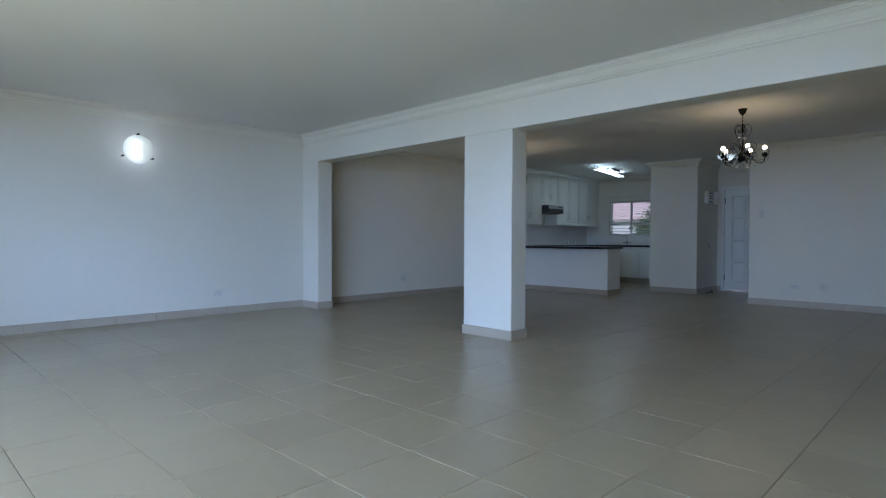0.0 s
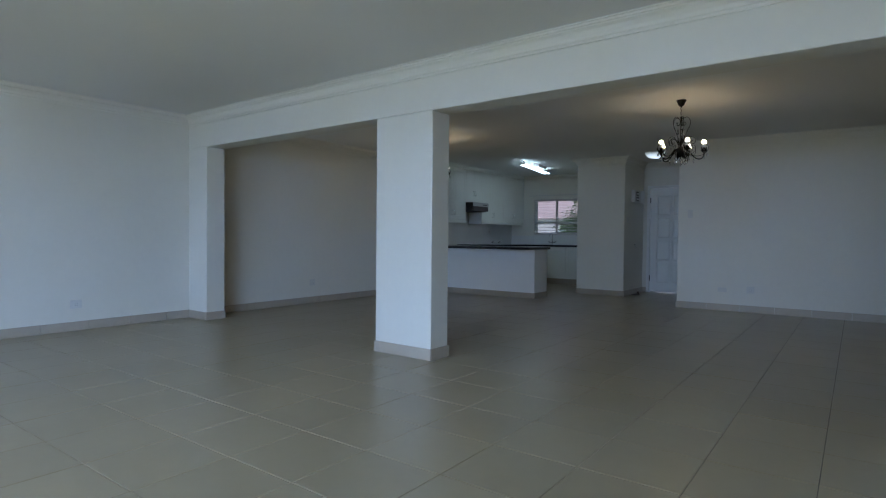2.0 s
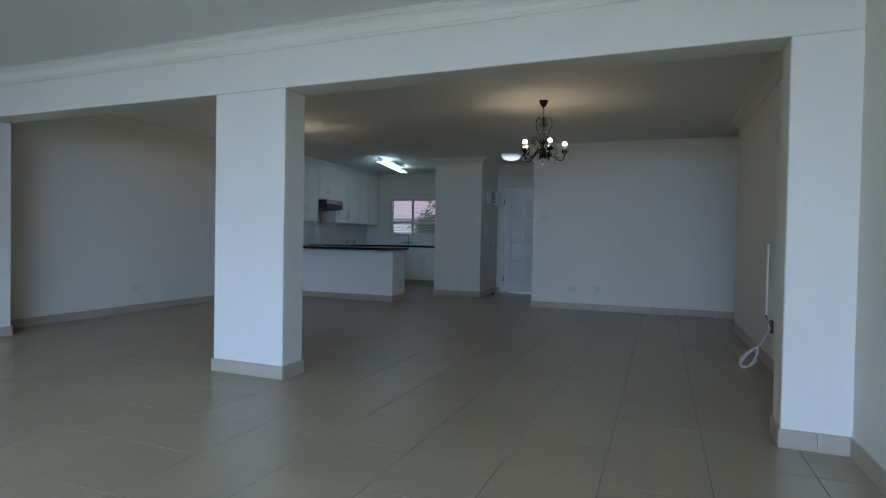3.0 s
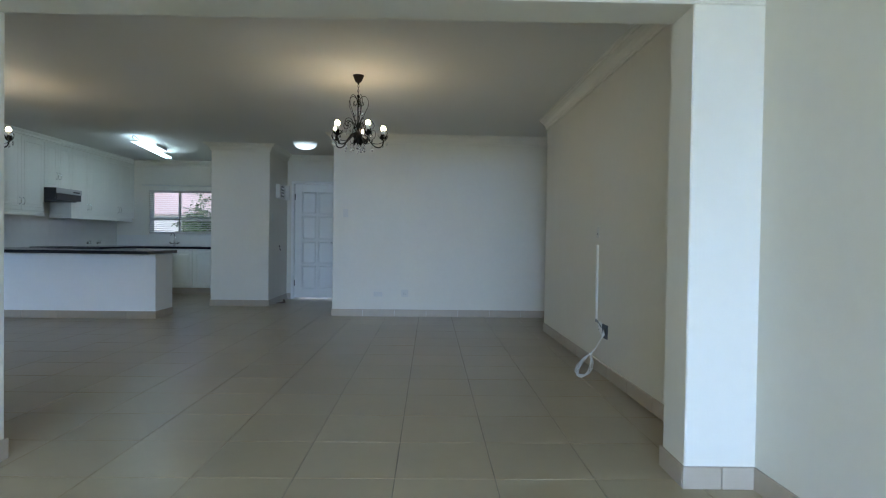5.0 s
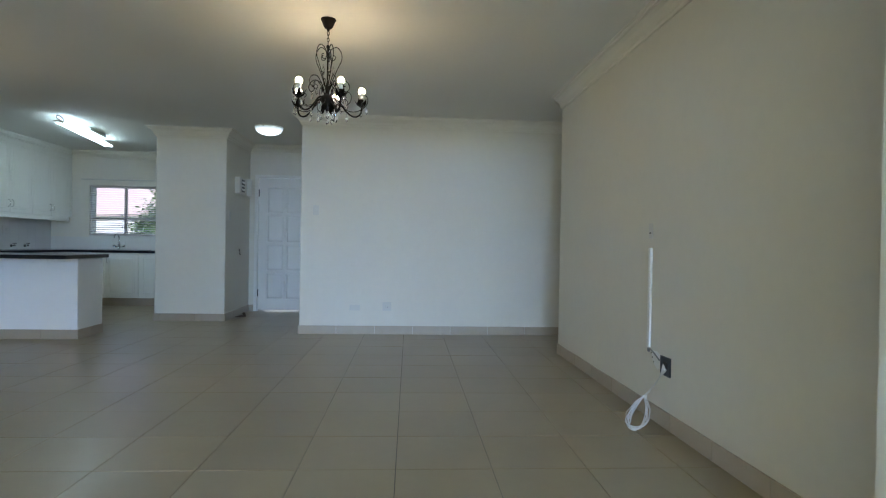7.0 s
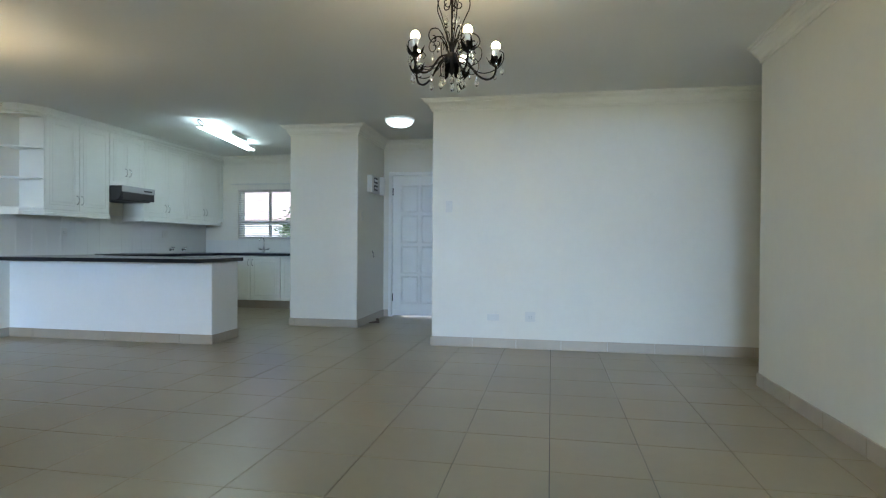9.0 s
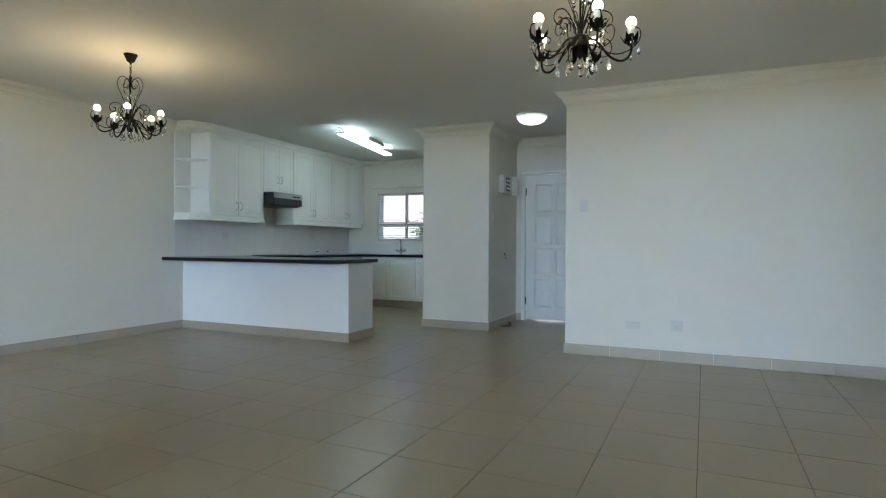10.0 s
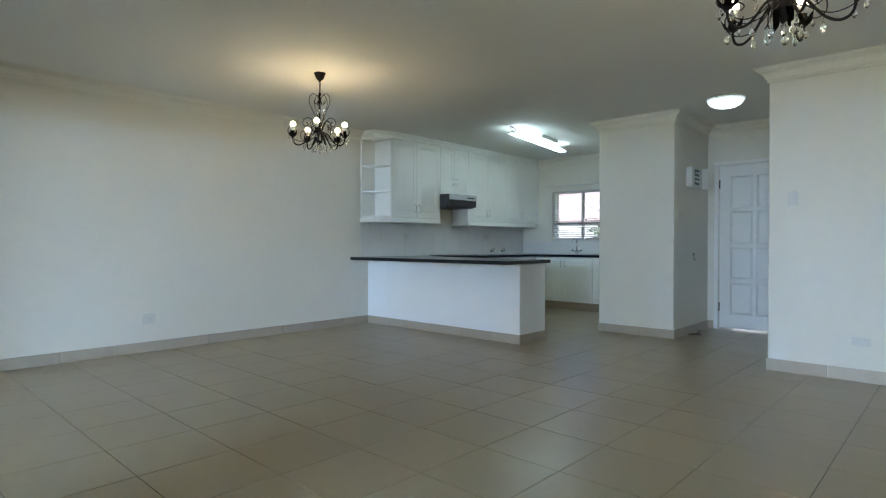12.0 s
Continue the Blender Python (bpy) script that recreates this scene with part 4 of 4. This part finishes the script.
# ---------------------------------------------------------------- splashback tiles, skirting and floor, piece by piece
tagged(ob_of("splashback", box(LX + 0.0005, 4.907, 0.886, LX + 0.004, KY, CB - 0.001), SPLASH_GROUT), "white glazed tile splashback on the kitchen wall", "splashback", kind="structure")
splash = bpy.data.objects["splashback"]
tagged(ob_of("splashback_window", box(LX + 0.004, KY - 0.004, 0.886, CX0, KY - 0.0005, WZ0 - 0.024), SPLASH_GROUT), "white glazed tile splashback below the kitchen window", "splashback", kind="structure")
splash2 = bpy.data.objects["splashback_window"]


def piece_mesh(name, w, h, t, bevel, mat):
    """A flat piece lying on z = 0, w by h, with eased upper edges."""
    me = bpy.data.meshes.new(name)
    x, y, b = w / 2, h / 2, bevel
    vs = [(-x, -y, 0), (x, -y, 0), (x, y, 0), (-x, y, 0), (-x, -y, t - b), (x, -y, t - b), (x, y, t - b), (-x, y, t - b),
          (-x + b, -y + b, t), (x - b, -y + b, t), (x - b, y - b, t), (-x + b, y - b, t)]
    fs = [(0, 1, 5, 4), (1, 2, 6, 5), (2, 3, 7, 6), (3, 0, 4, 7), (4, 5, 9, 8), (5, 6, 10, 9), (6, 7, 11, 10), (7, 4, 8, 11), (8, 9, 10, 11)]
    me.from_pydata(vs, [], fs)
    me.materials.append(mat)
    return me


cache = {}


def piece(name, w, h, t, bevel, mat, parent, m):
    key = (name, round(w, 3), round(h, 3), mat.name)
    if key not in cache:
        cache[key] = piece_mesh(name, w, h, t, bevel, mat)
    o = new(name, cache[key])
    o.parent = parent
    o.matrix_basis = m
    return o


y = 4.907
while y < KY - 0.02:
    w = min(0.2, KY - y)
    z = 0.887
    while z < CB - 0.02:
        h = min(0.2, CB - z - 0.001)
        piece("tile", w - 0.0012, h - 0.0014, 0.0045, 0.0003, SPLASH, splash, Matrix.Translation((LX + 0.0035, y + w / 2, z + h / 2)) @ Euler((radians(90), 0, radians(90))).to_matrix().to_4x4())
        z += 0.2
    y += 0.2
x = LX + 0.012
while x < CX0 - 0.02:
    w = min(0.2, CX0 - x)
    z = 0.887
    while z < WZ0 - 0.03:
        h = min(0.2, WZ0 - 0.025 - z)
        if h > 0.02:
            piece("tile", w - 0.0012, h - 0.0014, 0.0045, 0.0003, SPLASH, splash2, Matrix.Translation((x + w / 2, KY - 0.0035, z + h / 2)) @ Euler((radians(90), 0, 0)).to_matrix().to_4x4())
        z += 0.2
    x += 0.2

base = thing("baseboard", "beige ceramic tile skirting along the walls", "skirting", kind="structure")
SK_H = 0.098


def skirting(x0, y0, x1, y1, start=0.45, ext0=0.0, ext1=0.0):
    """A run of skirting tiles from one point to another; the room lies on the left."""
    d = Vector((x1 - x0, y1 - y0))
    length = d.length
    d.normalize()
    ang = math.atan2(d.y, d.x)
    s, e = -ext0, length + ext1
    turn = Euler((radians(90), 0, ang + math.pi)).to_matrix().to_4x4()
    first_len = start
    while s < e - 0.004:
        w = min(first_len, e - s)
        first_len = 0.445
        mid = Vector((x0, y0)) + d * (s + w / 2)
        piece("tile", w - 0.0035, SK_H, 0.011, 0.0015, SKIRT, base, Matrix.Translation((mid.x, mid.y, SK_H / 2)) @ turn)
        s += w


T_ = 0.011
skirting(5.2, NY, EX, NY, 0.3, 0, T_)
skirting(EX, NY, EX, DY, 0.4)
skirting(DX0, DY, CX1, DY, 0.2)
skirting(CX1, DY, CX1, CY, 0.37, 0, T_)
skirting(CX1, CY, CX0, CY, 0.38, 0, T_)
skirting(CX0, CY, CX0, KY - 0.51, 0.4)
skirting(PEN_X, PEN_Y1, PEN_X, PEN_Y0, 0.25, 0, T_)
skirting(PEN_X, PEN_Y0, LX, PEN_Y0, 0.36)
skirting(LX, PEN_Y0, *on_beam(LX, 1), 0.42)
skirting(*on_beam(LX, 1), *on_beam(PWX, 1), 0.5, 0, T_)
skirting(*on_beam(PWX, 1), *on_beam(PWX), 0.5, 0, T_)
skirting(*on_beam(PWX), *on_beam(LX), 0.5)
skirting(*on_beam(LX), LX, SY, 0.3)
skirting(*on_beam(PX1), *on_beam(PX0), 0.7, T_, 0)
skirting(*on_beam(PX0), *on_beam(PX0, 1), 0.5, T_, 0)
skirting(*on_beam(PX0, 1), *on_beam(PX1, 1), 0.7, T_, 0)
skirting(*on_beam(PX1, 1), *on_beam(PX1), 0.5, T_, 0)
skirting(*on_beam(RX), *on_beam(PEX), 0.15, 0, T_)
skirting(*on_beam(PEX), *on_beam(PEX, 1), 0.5, 0, T_)
skirting(*on_beam(PEX, 1), *on_beam(RX, 1), 0.5)
skirting(RX, on_beam(RX, 1)[1], RX, RY, 0.4, 0, T_)
skirting(RX, RY, STEP_X + 0.2, RY, 0.5, 0, 0)
skirting(STEP_X, SY, STEP_X, STEP_Y, 0.4)
skirting(STEP_X, STEP_Y, RX, STEP_Y, 0.3, 0, T_)
skirting(RX, STEP_Y, RX, on_beam(RX)[1], 0.35)

# floor: grout bed and tiles
floor = tagged(ob_of("floor", box(LX - 0.1, SY - 0.2, -0.2, 5.3, KY + 0.1, -0.0045), GROUT), "beige ceramic tiled floor with thin dark grout lines", "floor", kind="structure")
P = 0.4559
GX, GY = -1.575, 0.621
GA = radians(-0.78)             # the rows lie slightly askew to the walls
GC, GS = math.cos(GA), math.sin(GA)


def room_at(x, y):
    """Whether a floor tile's centre lies inside the rooms."""
    if y < BEAM0 + 0.1:
        return LX - 0.2 < x < STEP_X + 0.2 and y > SY - 0.2
    if y < RY + 0.3:
        return LX - 0.2 < x < RX + 0.2
    if y < NY + 0.2 and x > EX - 0.2:
        return x < 5.3
    return LX - 0.2 < x < EX + 0.2 and y < KY + 0.1


rng = random.Random(9)
near, far = [], []
for i in range(-8, 17):
    for j in range(-17, 20):
        u, w = (i + 0.5) * P, (j + 0.5) * P
        x = GX + GC * u - GS * w
        y = GY + GS * u + GC * w
        if not room_at(x, y):
            continue
        (near if -2.2 < x < 3.4 and -3.6 < y < 4.6 else far).append((x, y))
near.sort(key=lambda p: p[1])
far += near[300:]
tile_mesh = piece_mesh("tile", P - 0.004, P - 0.004, 0.0045, 0.0012, TILE)
for v in tile_mesh.vertices:
    v.co = (GC * v.co.x - GS * v.co.y, GS * v.co.x + GC * v.co.y, v.co.z)
for x, y in near[:300]:
    o = new("tile", tile_mesh)
    o.parent = floor
    o.matrix_basis = (Matrix.Translation((x, y, -0.0045 + rng.uniform(-0.0004, 0.0004))) @ Euler((rng.gauss(0, 0.0005), rng.gauss(0, 0.0005), rng.gauss(0, 0.0012))).to_matrix().to_4x4())
vs, fs = [], []
h = (P - 0.004) / 2
for x, y in far:
    b, t = 0.0012, 0.0 + rng.uniform(-0.0004, 0.0004)
    i = len(vs)
    corner = [(x - h, y - h, -0.0045), (x + h, y - h, -0.0045), (x + h, y + h, -0.0045), (x - h, y + h, -0.0045),
           (x - h, y - h, t - b), (x + h, y - h, t - b), (x + h, y + h, t - b), (x - h, y + h, t - b),
           (x - h + b, y - h + b, t), (x + h - b, y - h + b, t), (x + h - b, y + h - b, t), (x - h + b, y + h - b, t)]
    vs += [(x + GC * (p[0] - x) - GS * (p[1] - y), y + GS * (p[0] - x) + GC * (p[1] - y), p[2]) for p in corner]
    for f in ((0, 1, 5, 4), (1, 2, 6, 5), (2, 3, 7, 6), (3, 0, 4, 7), (4, 5, 9, 8), (5, 6, 10, 9), (6, 7, 11, 10), (7, 4, 8, 11), (8, 9, 10, 11)):
        fs.append(tuple(i + k for k in f))
me = bpy.data.meshes.new("far_tiles")
me.from_pydata(vs, [], fs)
me.materials.append(TILE)
rest = new("far_tiles", me)
rest.parent = floor
rest["kind"] = "stuff"
